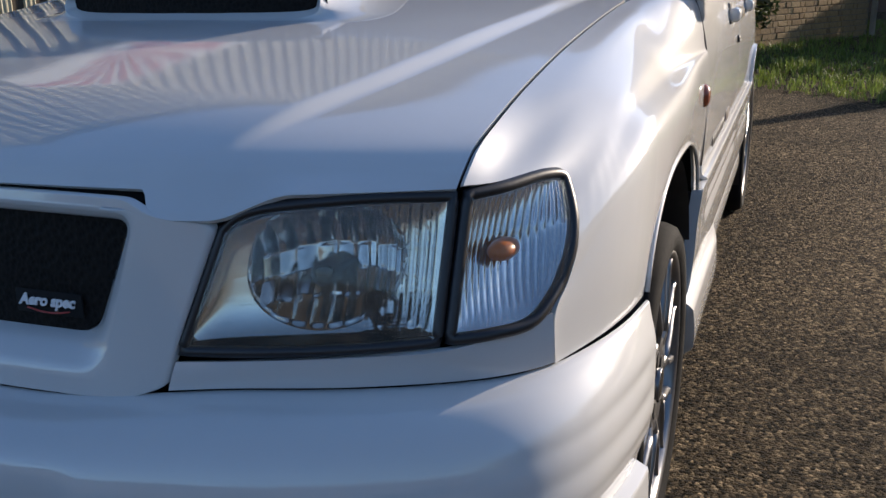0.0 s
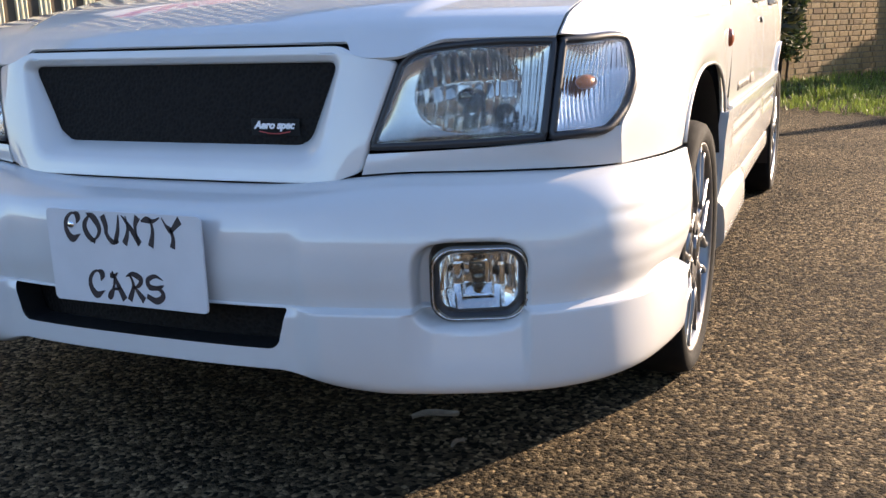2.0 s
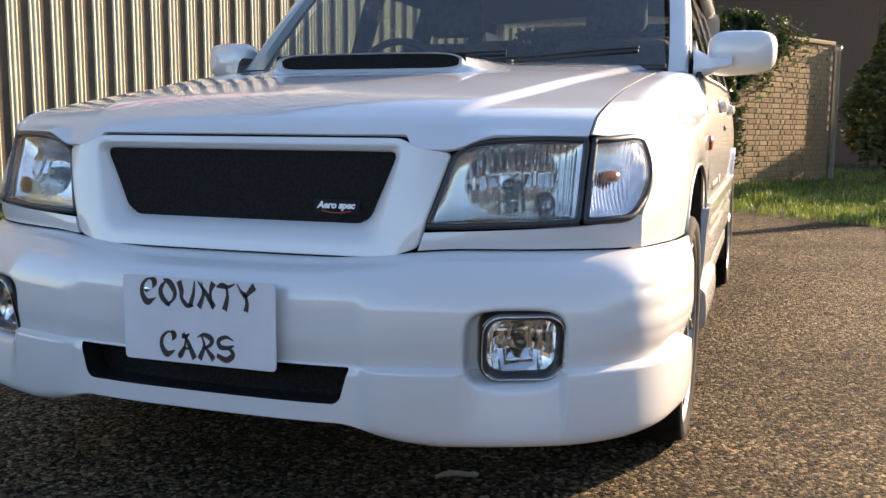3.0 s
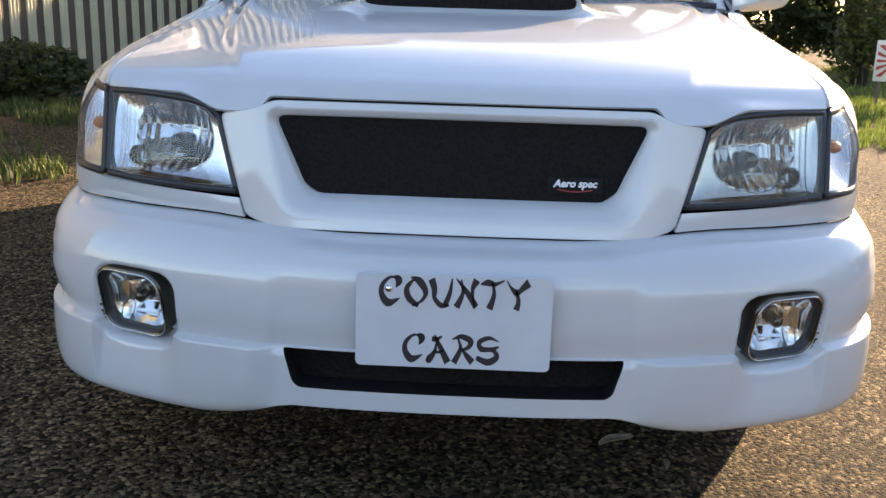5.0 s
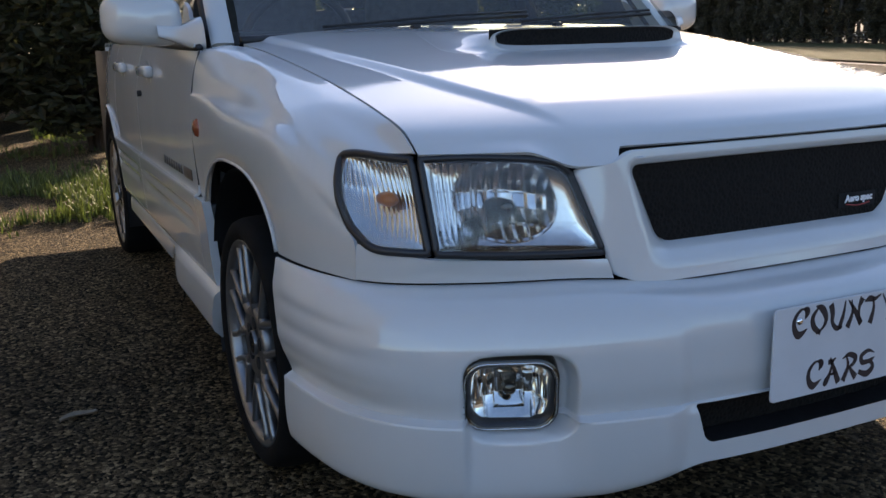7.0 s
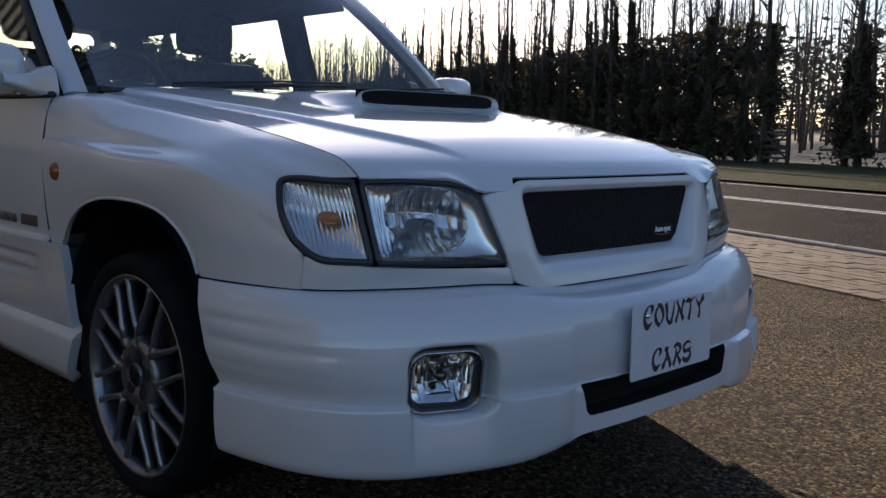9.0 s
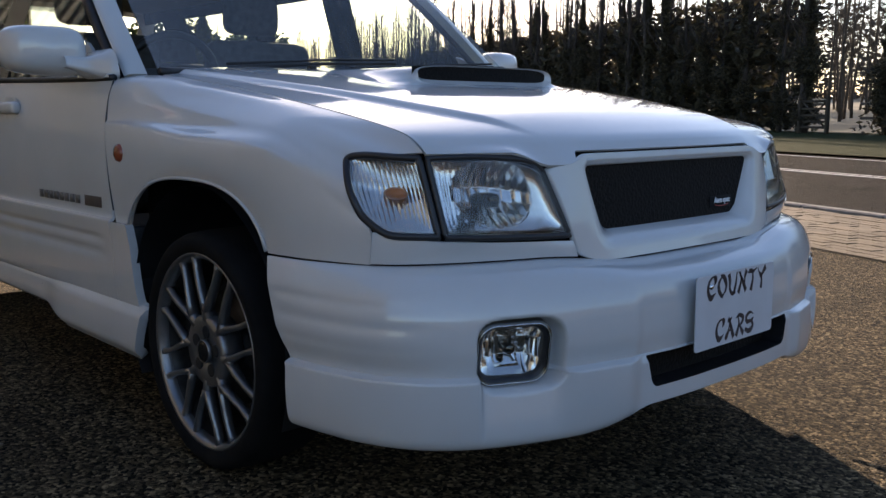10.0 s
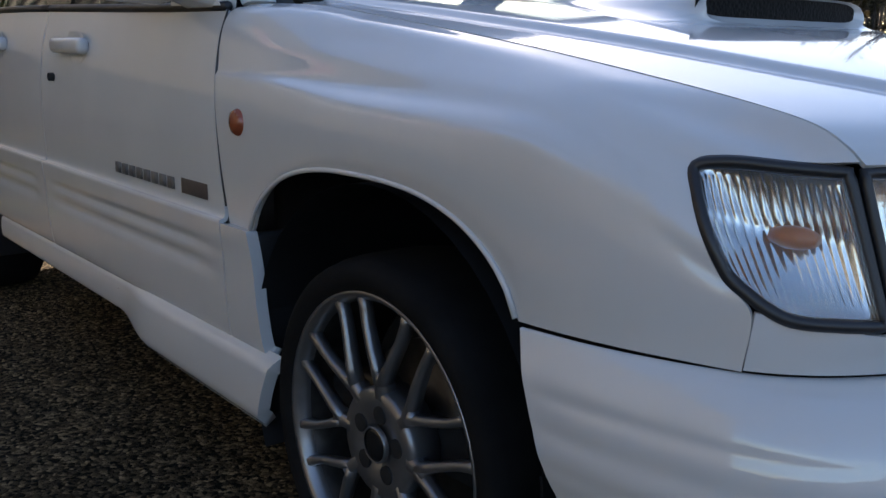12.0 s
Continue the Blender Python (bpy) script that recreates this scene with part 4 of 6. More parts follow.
for body, x0, x1, z0, z1 in (("COUNTY", -0.128, 0.127, 0.4525, 0.5035), ("CARS", -0.087, 0.080, 0.3545, 0.4035)):
    pitch = (x1 - x0) / len(body)
    for k, ch in enumerate(body):
        ob = part("letter", brush_letter(GLYPH[ch], x0 + pitch * (k + 0.04), x0 + pitch * (k + 0.96), z0, z1, -0.0026), INK, plate, "dark brush-style letter", smooth=False)
        solid(ob, 0.0005)
screw = lathe([(0.0, -0.0065), (0.0035, -0.0062), (0.0060, -0.0045), (0.0068, -0.001)], 20)
for v in screw.verts:
    v.co = Vector((-0.1095 + v.co.y, v.co.x, 0.482 + v.co.z))
part("plate_screw", screw, CHROME, plate, "round bright screw head")
part("plate_bracket", box(-0.12, 0.12, 0.0, 0.03, 0.40, 0.49, 0.004), BLACK, car)


# ---- car: sides, glass, cabin ----
SIDE = [(0.335, 0.812), (0.352, 0.831), (0.42, 0.839), (0.50, 0.842), (0.555, 0.847), (0.571, 0.846), (0.582, 0.834), (0.65, 0.836), (0.74, 0.836),
        (0.82, 0.830), (0.89, 0.815), (0.945, 0.796)]


def side_at(y, v, sx, rib=True):
    z, x = cr(SIDE, v)
    if rib:
        on = step(1.46, 1.52, y) * (1 - step(2.30, 2.38, y) * (1 - step(2.46, 2.54, y)))
        for zz, w in ((0.516, 0.007), (0.474, 0.010)):
            x -= 0.0075 * on * math.exp(-((z - zz) / w) ** 2)
    x -= 0.12 * step(3.3, 4.6, y)
    z += 0.018 * step(1.4, 2.8, y) * step(0.8, 0.95, z)
    return Vector((sx * x, y, z))


def rear_arch(y):
    q = min(1.0, abs(y - 3.44) / 0.345)
    return 0.345 + 0.345 * (1 - q ** 2.4) ** 0.5


for sx in (1, -1):
    for name, y0, y1 in (("front_door", 1.418, 2.408), ("rear_door", 2.414, 3.08)):
        lead = 1.0 if name == "front_door" else 0.0
        door = part(name, grid(lambda u, v: side_at(y0 + (y1 - y0) * u, v, sx) - Vector((0, lead * (1 - u) * door_lean(cr(SIDE, v)[0]), 0)), 24, 90, INSIDE), PAINT, car, "white door with a ribbed lower moulding")
        solid(door, 0.008)
        hy = y1 - 0.235
        handle = box(-0.014, 0.018, -0.105, 0.105, -0.019, 0.019, 0.0135, 4)
        for v in handle.verts:
            v.co = Vector((sx * (0.832 + v.co.x), hy + 0.0 + v.co.y, 0.873 + v.co.z))
        if sx < 0:
            bmesh.ops.reverse_faces(handle, faces=handle.faces[:])
        part("door_handle", handle, PAINT, door, "white pull handle")
        part("handle_recess", loft([[(sx * dx, hy - 0.03 + x, 0.868 + z) for x, z in round_rect(w, h, 0.03)] for w, h, dx in ((0.055, 0.042, 0.826), (0.05, 0.036, 0.8285), (0.03, 0.02, 0.82))], cap_end=True), PAINT, door)
        if name == "front_door":
            part("door_lock", lathe([(0.0105, -0.01), (0.0105, 0.002), (0.008, 0.004), (0.0, 0.004)], 16), BLACK, door).matrix_basis = pose(sx * 0.836, 2.305, 0.795)
            for k in range(8):
                y = 1.905 - 0.0405 * k if sx < 0 else 1.62 + 0.0405 * k
                part("decal_bar", box(sx * 0.8350, sx * 0.8368, y - 0.031, y, 0.600, 0.624), DECAL, door, "dark grey lettering bar")
            yb = (1.442, 1.556) if sx < 0 else (1.97, 2.084)
            part("decal_block", box(sx * 0.8350, sx * 0.8368, yb[0], yb[1], 0.598, 0.628, 0.0006), DECALBROWN, door, "dark brown decal block")
        # rubber along the belt line and window frame
        part("belt_seal", tube([(sx * (0.795 - 0.002), y0 + (y1 - y0) * k / 10, 0.950 + 0.018 * step(1.4, 2.8, y0 + (y1 - y0) * k / 10)) for k in range(11)], 0.010, 8), BLACK, door)
    # black strip in the gap ahead of the front door, standing in for its shade
    seal = []
    for k in range(31):
        p = side_at(1.4158, 0.57 + 0.43 * k / 30, sx, False)
        seal.append((p.x - sx * 0.0022, p.y - door_lean(p.z), p.z))
    part("door_gap_shade", tube(seal, 0.0022, 6), GASKET, car, "black strip painting the shade of the door gap")
    # rear quarter with its wheel opening
    def quarter(u, v):
        y = 3.086 + 1.33 * u
        p = side_at(y, v, sx, False)
        if abs(y - 3.44) < 0.345:
            lo = rear_arch(y)
            if p.z < lo:
                p.z = lo
        return p
    solid(part("rear_quarter", grid(quarter, 60, 60, INSIDE), PAINT, car, "white rear quarter panel"), 0.008)
    # cladding between the front arch and the door
    def clad(u, v):
        p = side_at(1.275 + 0.097 * u, 0.42 * v + 0.002, sx, False)
        p.y -= 0.035 * (1 - u) * (1 - v)
        return p
    solid(part("wing_moulding", grid(clad, 10, 30, INSIDE), PAINT, car, "white moulding behind the front wheel"), 0.022)
    # side skirt
    def skirt(u, v):
        y = 1.20 + 0.06 * v + (1.75 - 0.06 * v) * u
        tuck = step(0.30, 0.42, u)
        top, low = 0.354 - 0.004 * u, 0.205 + 0.02 * u + 0.035 * tuck
        z = top + (low - top) * v
        x = 0.822 + 0.024 * step(0.0, 0.12, v) + 0.006 * math.sin(math.pi * v) - 0.02 * step(0.8, 1.0, v) - 0.022 * tuck
        return Vector((sx * x, y, z))
    solid(part("side_skirt", grid(skirt, 60, 14, INSIDE), PAINT, car, "white side skirt"), 0.025)
    # black wheel-arch liners and a mud flap
    for yc, r, xin in ((0.925, 0.365, 0.40), (3.44, 0.36, 0.45)):
        part("arch_liner", grid(lambda u, v: (sx * (xin + (0.828 - xin) * v), yc - r * math.cos(math.pi * (1.25 * u - 0.12)), 0.315 + (r + 0.01) * math.sin(math.pi * (1.25 * u - 0.12))), 30, 4), BLACK, car)
    part("mud_flap", box(sx * 0.66, sx * 0.825, 1.275, 1.30, 0.215, 0.56, 0.008), BLACK, car, "black mud guard")
    # pillars
    AP = [(0.742, 1.415, 0.956), (0.722, 1.60, 1.125), (0.692, 1.80, 1.30), (0.655, 1.98, 1.44)]
    def pillar(u, v):
        p = Vector(cr(AP, u))
        w = Vector((-0.055, -0.028, 0.006)) * (v - 0.35)
        return Vector((sx * (p.x + w.x + 0.012 * math.sin(math.pi * v)), p.y + w.y, p.z + w.z + 0.004 * math.sin(math.pi * v)))
    solid(part("front_pillar", grid(pillar, 16, 8, INSIDE), PAINT, car), 0.03)
    part("pillar_trim", tube([(sx * (cr(AP, k / 12)[0] + 0.006), cr(AP, k / 12)[1] + 0.055, cr(AP, k / 12)[2] - 0.015) for k in range(13)], 0.020, 8), BLACK, car)
    for y0, y1 in ((2.30, 2.50), (2.95, 3.20), (3.78, 4.05)):
        part("door_pillar", grid(lambda u, v: (sx * (0.792 - 0.165 * v - 0.004), y0 + (y1 - y0) * u - 0.04 * v, 0.955 + 0.475 * v), 3, 8, INSIDE), GLOSSBLACK, car)
    for y0, y1, y2, y3 in ((1.60, 2.37, 2.02, 2.33), (2.45, 3.03, 2.42, 2.99), (3.11, 3.87, 3.08, 3.80)):
        def pane(u, v):
            a = y0 + (y1 - y0) * u
            b = y2 + (y3 - y2) * u
            return Vector((sx * (0.785 - 0.165 * v), a + (b - a) * v, 0.950 + 0.475 * v))
        part("side_window", grid(pane, 8, 8, INSIDE), GLASS, car, "side window glass")
    part("cant_rail", grid(lambda u, v: (sx * (0.655 - 0.030 * v - 0.012), 1.98 + 2.25 * u, 1.36 + 0.085 * v), 8, 3, INSIDE), GLOSSBLACK, car, "dark inner rail above the side windows")
    part("roof_rail", tube([(sx * (0.655 - 0.012 * step(3.0, 4.2, 2.04 + 2.1 * k / 16)), 2.04 + 2.1 * k / 16, 1.445 + 0.02 * math.sin(math.pi * k / 16)) for k in range(17)], 0.035, 10), PAINT, car)

    # door mirror
    mirror = new("door_mirror")
    mirror.parent = car
    tagged(mirror, "white door mirror")
    def shell_ring(w, h, y):
        out = []
        for k in range(40):
            a = 2 * math.pi * k / 40
            c, q = math.cos(a), math.sin(a)
            x, z = math.copysign(abs(c) ** 0.5, c) * w, math.copysign(abs(q) ** 0.6, q) * h
            z *= 1 - 0.05 * x / w
            out.append((sx * (0.906 + x), y + 0.28 * (x + 0.1), 1.026 + z + 0.05 * x))
        return out
    rings = [shell_ring(w, h, 1.515 + yy) for w, h, yy in ((0.02, 0.015, -0.002), (0.060, 0.040, 0.004), (0.085, 0.057, 0.018), (0.098, 0.065, 0.040), (0.103, 0.068, 0.075), (0.102, 0.067, 0.105), (0.097, 0.062, 0.118))]
    part("mirror_shell", loft(rings, cap_start=True), PAINT, mirror)
    part("mirror_glass", loft([rings[-1], [(p[0], p[1] - 0.008, p[2]) for p in rings[-1]]], cap_end=True), CHROME, mirror, "mirror glass")
    # arm that widens into the corner of the window
    arm = []
    for xx, yc, zc, w, h in ((0.775, 1.520, 0.985, 0.095, 0.045), (0.797, 1.525, 0.982, 0.082, 0.036), (0.818, 1.54, 0.983, 0.062, 0.026), (0.845, 1.555, 0.988, 0.050, 0.019), (0.88, 1.565, 0.995, 0.045, 0.016)):
        arm.append([(sx * xx, yc + y + 0.35 * z, zc + z) for y, z in round_rect(w, h, h * 0.75, 6)])
    part("mirror_arm", loft(arm), PAINT, mirror)
    sail = [(0.792, 1.425, 0.948), (0.792, 1.64, 0.952), (0.760, 1.70, 1.075), (0.766, 1.62, 1.052)]
    bm = bmesh.new()
    bm.faces.new([bm.verts.new((sx * x, y, z)) for x, y, z in sail])
    solid(part("mirror_sail", bm, PAINT, mirror, smooth=False), 0.012)


roof = part("roof", grid(lambda u, v: (0.655 * (2 * u - 1), 1.91 + 2.29 * v + 0.06 * (2 * u - 1) ** 2 * (1 - v), 1.447 + 0.045 * (1 - (2 * u - 1) ** 2) + 0.02 * math.sin(math.pi * v)), 20, 20, INSIDE), PAINT, car)
solid(roof, 0.02)


def screen_at(u, v):
    t = 2 * u - 1
    bx, by, bz = 0.705 * t, 1.455 - 0.125 * t * t, 0.975 - 0.014 * t * t
    tx, ty, tz = 0.615 * t, 1.90 + 0.06 * t * t, 1.478 - 0.035 * t * t
    s = 0.012 * math.sin(math.pi * v)
    return Vector((bx + (tx - bx) * v, by + (ty - by) * v - s, bz + (tz - bz) * v + s))


part("windscreen", grid(screen_at, 30, 16, INSIDE), SCREEN, car, "tinted windscreen")
part("screen_border", tube([screen_at(k / 40, 0.0) + Vector((0, -0.006, 0.004)) for k in range(41)], 0.012, 8), BLACK, car)
part("cowl", grid(lambda u, v: screen_at(u, 0) + Vector((0, -0.10 * v * (1 - 0.6 * (2 * u - 1) ** 2), -0.012 - 0.004 * v)), 30, 4, INSIDE), BLACK, car, "black scuttle panel")
part("rear_screen", grid(lambda u, v: (0.62 * (2 * u - 1) * (1 - 0.06 * v), 4.40 - 0.20 * v, 0.98 + 0.44 * v), 10, 6, INSIDE), GLASS, car)
part("tailgate", grid(lambda u, v: (0.72 * (2 * u - 1), 4.41 + 0.03 * math.sin(math.pi * u) + 0.02 * math.sin(math.pi * v), 0.32 + 0.65 * v), 14, 10, INSIDE), PAINT, car)
part("tailgate_frame", loft([[(x, 4.40 - 0.2 * (z + 0.22) / 0.44, 1.20 + z) for x, z in round_rect(w, h, 0.05)] for w, h in ((0.70, 0.25), (0.60, 0.20))]), PAINT, car)

# wipers
for pts in ([(-0.46, 1.39, 0.985), (-0.05, 1.415, 1.012), (0.20, 1.42, 1.020)], [(0.16, 1.385, 0.99), (0.45, 1.385, 1.010), (0.62, 1.365, 1.018)]):
    wiper = part("wiper", tube(pts, 0.006, 6), BLACK, car, "black windscreen wiper")
    part("wiper_blade", tube([Vector(p) + Vector((0, 0.006, 0.012)) for p in pts], 0.004, 6), BLACK, wiper)
for x in (-0.22, 0.24):
    part("washer_jet", box(x - 0.012, x + 0.012, 1.30, 1.325, bonnet_z(x, 1.31) - 0.002, bonnet_z(x, 1.31) + 0.010, 0.004), BLACK, bonnet)

# cabin
part("dashboard", grid(lambda u, v: (0.70 * (2 * u - 1), 1.47 + 0.42 * v, 0.955 + 0.035 * math.sin(math.pi * v) - 0.30 * step(0.75, 1.0, v)), 14, 16, (0, 2.2, 0)), CABIN, car, "dark dashboard")
wheel_ring = [(-0.36 + 0.185 * math.cos(a), 1.97 - 0.06 * math.sin(a), 0.94 + 0.175 * math.sin(a)) for a in [2 * math.pi * k / 32 for k in range(32)]]
part("steering_wheel", tube(wheel_ring, 0.015, 8, closed=True), BLACK, car, "black steering wheel")
for x in (-0.36, 0.36):
    seat = part("front_seat", box(x - 0.25, x + 0.25, 2.48, 2.62, 0.55, 1.16, 0.06, 3), SEATCLOTH, car, "dark cloth front seat")
    part("headrest", box(x - 0.13, x + 0.13, 2.55, 2.65, 1.19, 1.36, 0.045, 3), SEATCLOTH, seat)
    part("seat_cushion", box(x - 0.25, x + 0.25, 2.05, 2.55, 0.50, 0.64, 0.05, 3), SEATCLOTH, seat)
bench = part("rear_bench", box(-0.62, 0.62, 3.34, 3.48, 0.55, 1.10, 0.05, 3), SEATCLOTH, car, "dark cloth rear bench")
for x in (-0.40, 0.40):
    part("headrest", box(x - 0.12, x + 0.12, 3.38, 3.47, 1.11, 1.25, 0.04, 3), SEATCLOTH, bench)
part("headlining", grid(lambda u, v: (0.60 * (2 * u - 1), 1.96 + 2.2 * v, 1.415 + 0.030 * (1 - (2 * u - 1) ** 2)), 8, 8), CABIN, car, "dark grey headlining")
# floor, bulkhead and engine block, near-black in place of unlit space
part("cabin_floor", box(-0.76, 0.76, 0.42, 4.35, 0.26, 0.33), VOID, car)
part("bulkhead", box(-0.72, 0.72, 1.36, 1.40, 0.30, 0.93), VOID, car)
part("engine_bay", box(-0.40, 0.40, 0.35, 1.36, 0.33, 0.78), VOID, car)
for sx in (1, -1):
    part("door_card", box(sx * 0.765, sx * 0.785, 1.42, 4.3, 0.34, 0.93), CABIN, car)
part("inside_mirror", box(-0.12, 0.12, 2.00, 2.03, 1.33, 1.40, 0.015, 3), BLACK, car)


# ---- wheels ----
def build_wheel(y, sx, turn):
    w = new("wheel")
    w.parent = car
    w.matrix_basis = Matrix.Translation((sx * 0.026, y, 0.2905)) @ Matrix.Diagonal((sx, 1, 1, 1))
    tagged(w, "silver multi-spoke alloy wheel with a low tyre")
    tyre = lathe([(0.228, 0.610), (0.262, 0.600), (0.280, 0.612), (0.288, 0.632), (0.2905, 0.665), (0.2905, 0.755), (0.2875, 0.785), (0.281, 0.802), (0.266, 0.811), (0.251, 0.809),
                  (0.240, 0.803), (0.234, 0.796)], 72)
    for v in tyre.verts:
        r = math.hypot(v.co.y, v.co.z)
        if r > 0.286 and 0.63 < v.co.x < 0.79:
            k = int(math.degrees(math.atan2(v.co.z, v.co.y)) / 5) % 2
            f = 1 - 0.006 * k
            v.co.y, v.co.z = v.co.y * f, v.co.z * f
        v.co.z = max(v.co.z, -0.2895)
    part("tyre", tyre, RUBBER, w, "black low-profile tyre")
    part("rim", lathe([(0.221, 0.776), (0.2225, 0.788), (0.228, 0.797), (0.234, 0.803), (0.2385, 0.803), (0.2395, 0.799), (0.234, 0.790)], 72), ALLOY, w, "silver rim")
    part("rim_barrel", lathe([(0.224, 0.62), (0.214, 0.64), (0.212, 0.70), (0.214, 0.755), (0.2215, 0.777)], 72), STEEL, w, "dull inner barrel of the wheel")

    def bar(pts, wide, deep):
        """Spoke from (radius, angle, x) stations, tapered."""
        lo = []
        n = len(pts)
        for i, (r, a, x) in enumerate(pts):
            hw, dp = wide[i], deep[i]
            c, s = math.cos(a), math.sin(a)
            ring = []
            for dx, dt in ((0.0, -0.55), (-0.35, -1.0), (-1.0, -0.8), (-1.0, 0.8), (-0.35, 1.0), (0.0, 0.55)):
                ring.append((x + dx * dp, r * c - dt * hw * s, r * s + dt * hw * c))
            lo.append(ring)
        return loft(lo, cap_end=True, cap_start=True)
    for k in range(8):
        a0 = turn + 2 * math.pi * k / 8
        part("spoke", bar([(0.060, a0, 0.791), (0.080, a0, 0.796), (0.100, a0, 0.799), (0.116, a0, 0.798)], (0.019, 0.0125, 0.0125, 0.0130), (0.034, 0.032, 0.028, 0.022)), ALLOY, w)
        for sg in (-1, 1):
            part("spoke_fork", bar([(0.098, a0 + sg * 0.035, 0.799), (0.122, a0 + sg * 0.105, 0.7995), (0.150, a0 + sg * 0.180, 0.799), (0.185, a0 + sg * 0.232, 0.797), (0.212, a0 + sg * 0.245, 0.796), (0.231, a0 + sg * 0.248, 0.797)],
                                   (0.0085, 0.0086, 0.0078, 0.0074, 0.0080, 0.0105), (0.024, 0.024, 0.022, 0.020, 0.020, 0.020)), ALLOY, w)
    part("hub", lathe([(0.0, 0.786), (0.030, 0.786), (0.034, 0.790), (0.060, 0.793), (0.082, 0.795), (0.088, 0.788), (0.088, 0.74), (0.0, 0.74)], 40), ALLOY, w)
    part("centre_cap", lathe([(0.0, 0.801), (0.020, 0.8005), (0.026, 0.799), (0.028, 0.793)], 28), GLOSSBLACK, w, "black centre cap")
    part("cap_ring", lathe([(0.026, 0.800), (0.0275, 0.8010), (0.029, 0.799), (0.029, 0.792)], 28), ALLOY, w)
    # flat near-black discs paint the shade of the five bolt recesses
    for k in range(5):
        a = turn + 2 * math.pi * (k + 0.3) / 5
        b = lathe([(0.0150, 0.788), (0.0150, 0.7945), (0.0135, 0.7950), (0.0, 0.7945)], 14)
        bmesh.ops.translate(b, verts=b.verts[:], vec=(0, 0.049 * math.cos(a), 0.049 * math.sin(a)))
        part("bolt_recess_shade", b, VOID, w)
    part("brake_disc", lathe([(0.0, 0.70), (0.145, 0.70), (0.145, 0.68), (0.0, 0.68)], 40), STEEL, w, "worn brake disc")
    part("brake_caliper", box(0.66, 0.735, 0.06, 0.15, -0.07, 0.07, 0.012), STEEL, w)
    # near-black disc painting the shade behind the spokes
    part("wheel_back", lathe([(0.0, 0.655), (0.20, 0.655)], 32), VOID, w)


for y, t in ((0.922, 0.06), (3.44, 0.12)):
    for sx in (1, -1):
        build_wheel(y, sx, t)


# ---- the car park and the road beside it ----
ROAD_AZ = radians(22.0)
RE = Vector((math.sin(ROAD_AZ), math.cos(ROAD_AZ), 0))      # along the road
RN = Vector((math.cos(ROAD_AZ), -math.sin(ROAD_AZ), 0))     # across it, away from the car


def by_road(n, e, z=0.0):
    return RN * n + RE * e + Vector((0, 0, z))


def band(name, n0, n1, e0, e1, z, mat, label, category, steps=40, kind="structure"):
    bm = bmesh.new()
    rows = [[bm.verts.new(by_road(n, e0 + (e1 - e0) * k / steps, z)) for n in (n0, n1)] for k in range(steps + 1)]
    for a, b in zip(rows, rows[1:]):
        bm.faces.new((a[0], a[1], b[1], b[0]))
    bmesh.ops.recalc_face_normals(bm, faces=bm.faces[:])
    if bm.faces[:][0].normal.z < 0:
        bmesh.ops.reverse_faces(bm, faces=bm.faces[:])
    return tagged(bm_ob(name, bm, mat, False), label, category, kind=kind)


road = band("road", 4.66, 11.7, -40, 160, 0.006, ROADTOP, "grey tarmac road with white lines", "road")
for n0, n1 in ((8.02, 8.12), (8.24, 8.32), (11.25, 11.35)):
    line = band("road_line", n0, n1, -40, 160, 0.011, LINEPAINT, "worn white line painted along the road", "road line")
    line.parent = road
    del line["category"]
    del line["label"]
    del line["kind"]
field = band("field", 25.2, 75.0, -60, 220, 0.05, FIELD, "pale stubble field rising beyond the row of trees", "field")
for v in field.data.vertices:
    v.co.z += 0.046 * (v.co.dot(RN) - 25.2)


def verge_mat():
    m, nt, b = shader("verge_turf")
    vec = coords(nt)
    c = ramp(nt, noise_tex(nt, vec, 3.0, 8.0, 0.7), [(0.3, (0.016, 0.026, 0.008)), (0.55, (0.032, 0.044, 0.013)), (0.75, (0.055, 0.057, 0.022))])
    nt.links.new(c, b.inputs["Base Color"])
    b.inputs["Roughness"].default_value = 0.95
    b.inputs["Specular IOR Level"].default_value = 0.1
    bump(nt, b, noise_tex(nt, vec, 25.0, 6.0, 0.7), 1.0, 0.05)
    return m


TURF = verge_mat()
band("verge", 11.7, 25.2, -60, 200, 0.05, TURF, "rough green grass verge beyond the road", "verge")

# kerb stones between the pavers and the road
kerb = thing("kerb", "pale concrete kerb stones along the road edge", "kerb", kind="structure")
me = None
for k in range(60):
    e = -14 + 0.92 * k
    bm = box(-0.055, 0.055, -0.455, 0.455, -0.08, 0.035, 0.012, 1)
    if me is None:
        ob = part("kerb_stone", bm, KERB, kerb, smooth=False)
        me = ob.data
    else:
        bm.free()
        ob = new("kerb_stone", me)
        ob.parent = kerb
    p = by_road(4.60, e)
    ob.matrix_basis = pose(p.x, p.y, 0.0, 0, 0, -22)

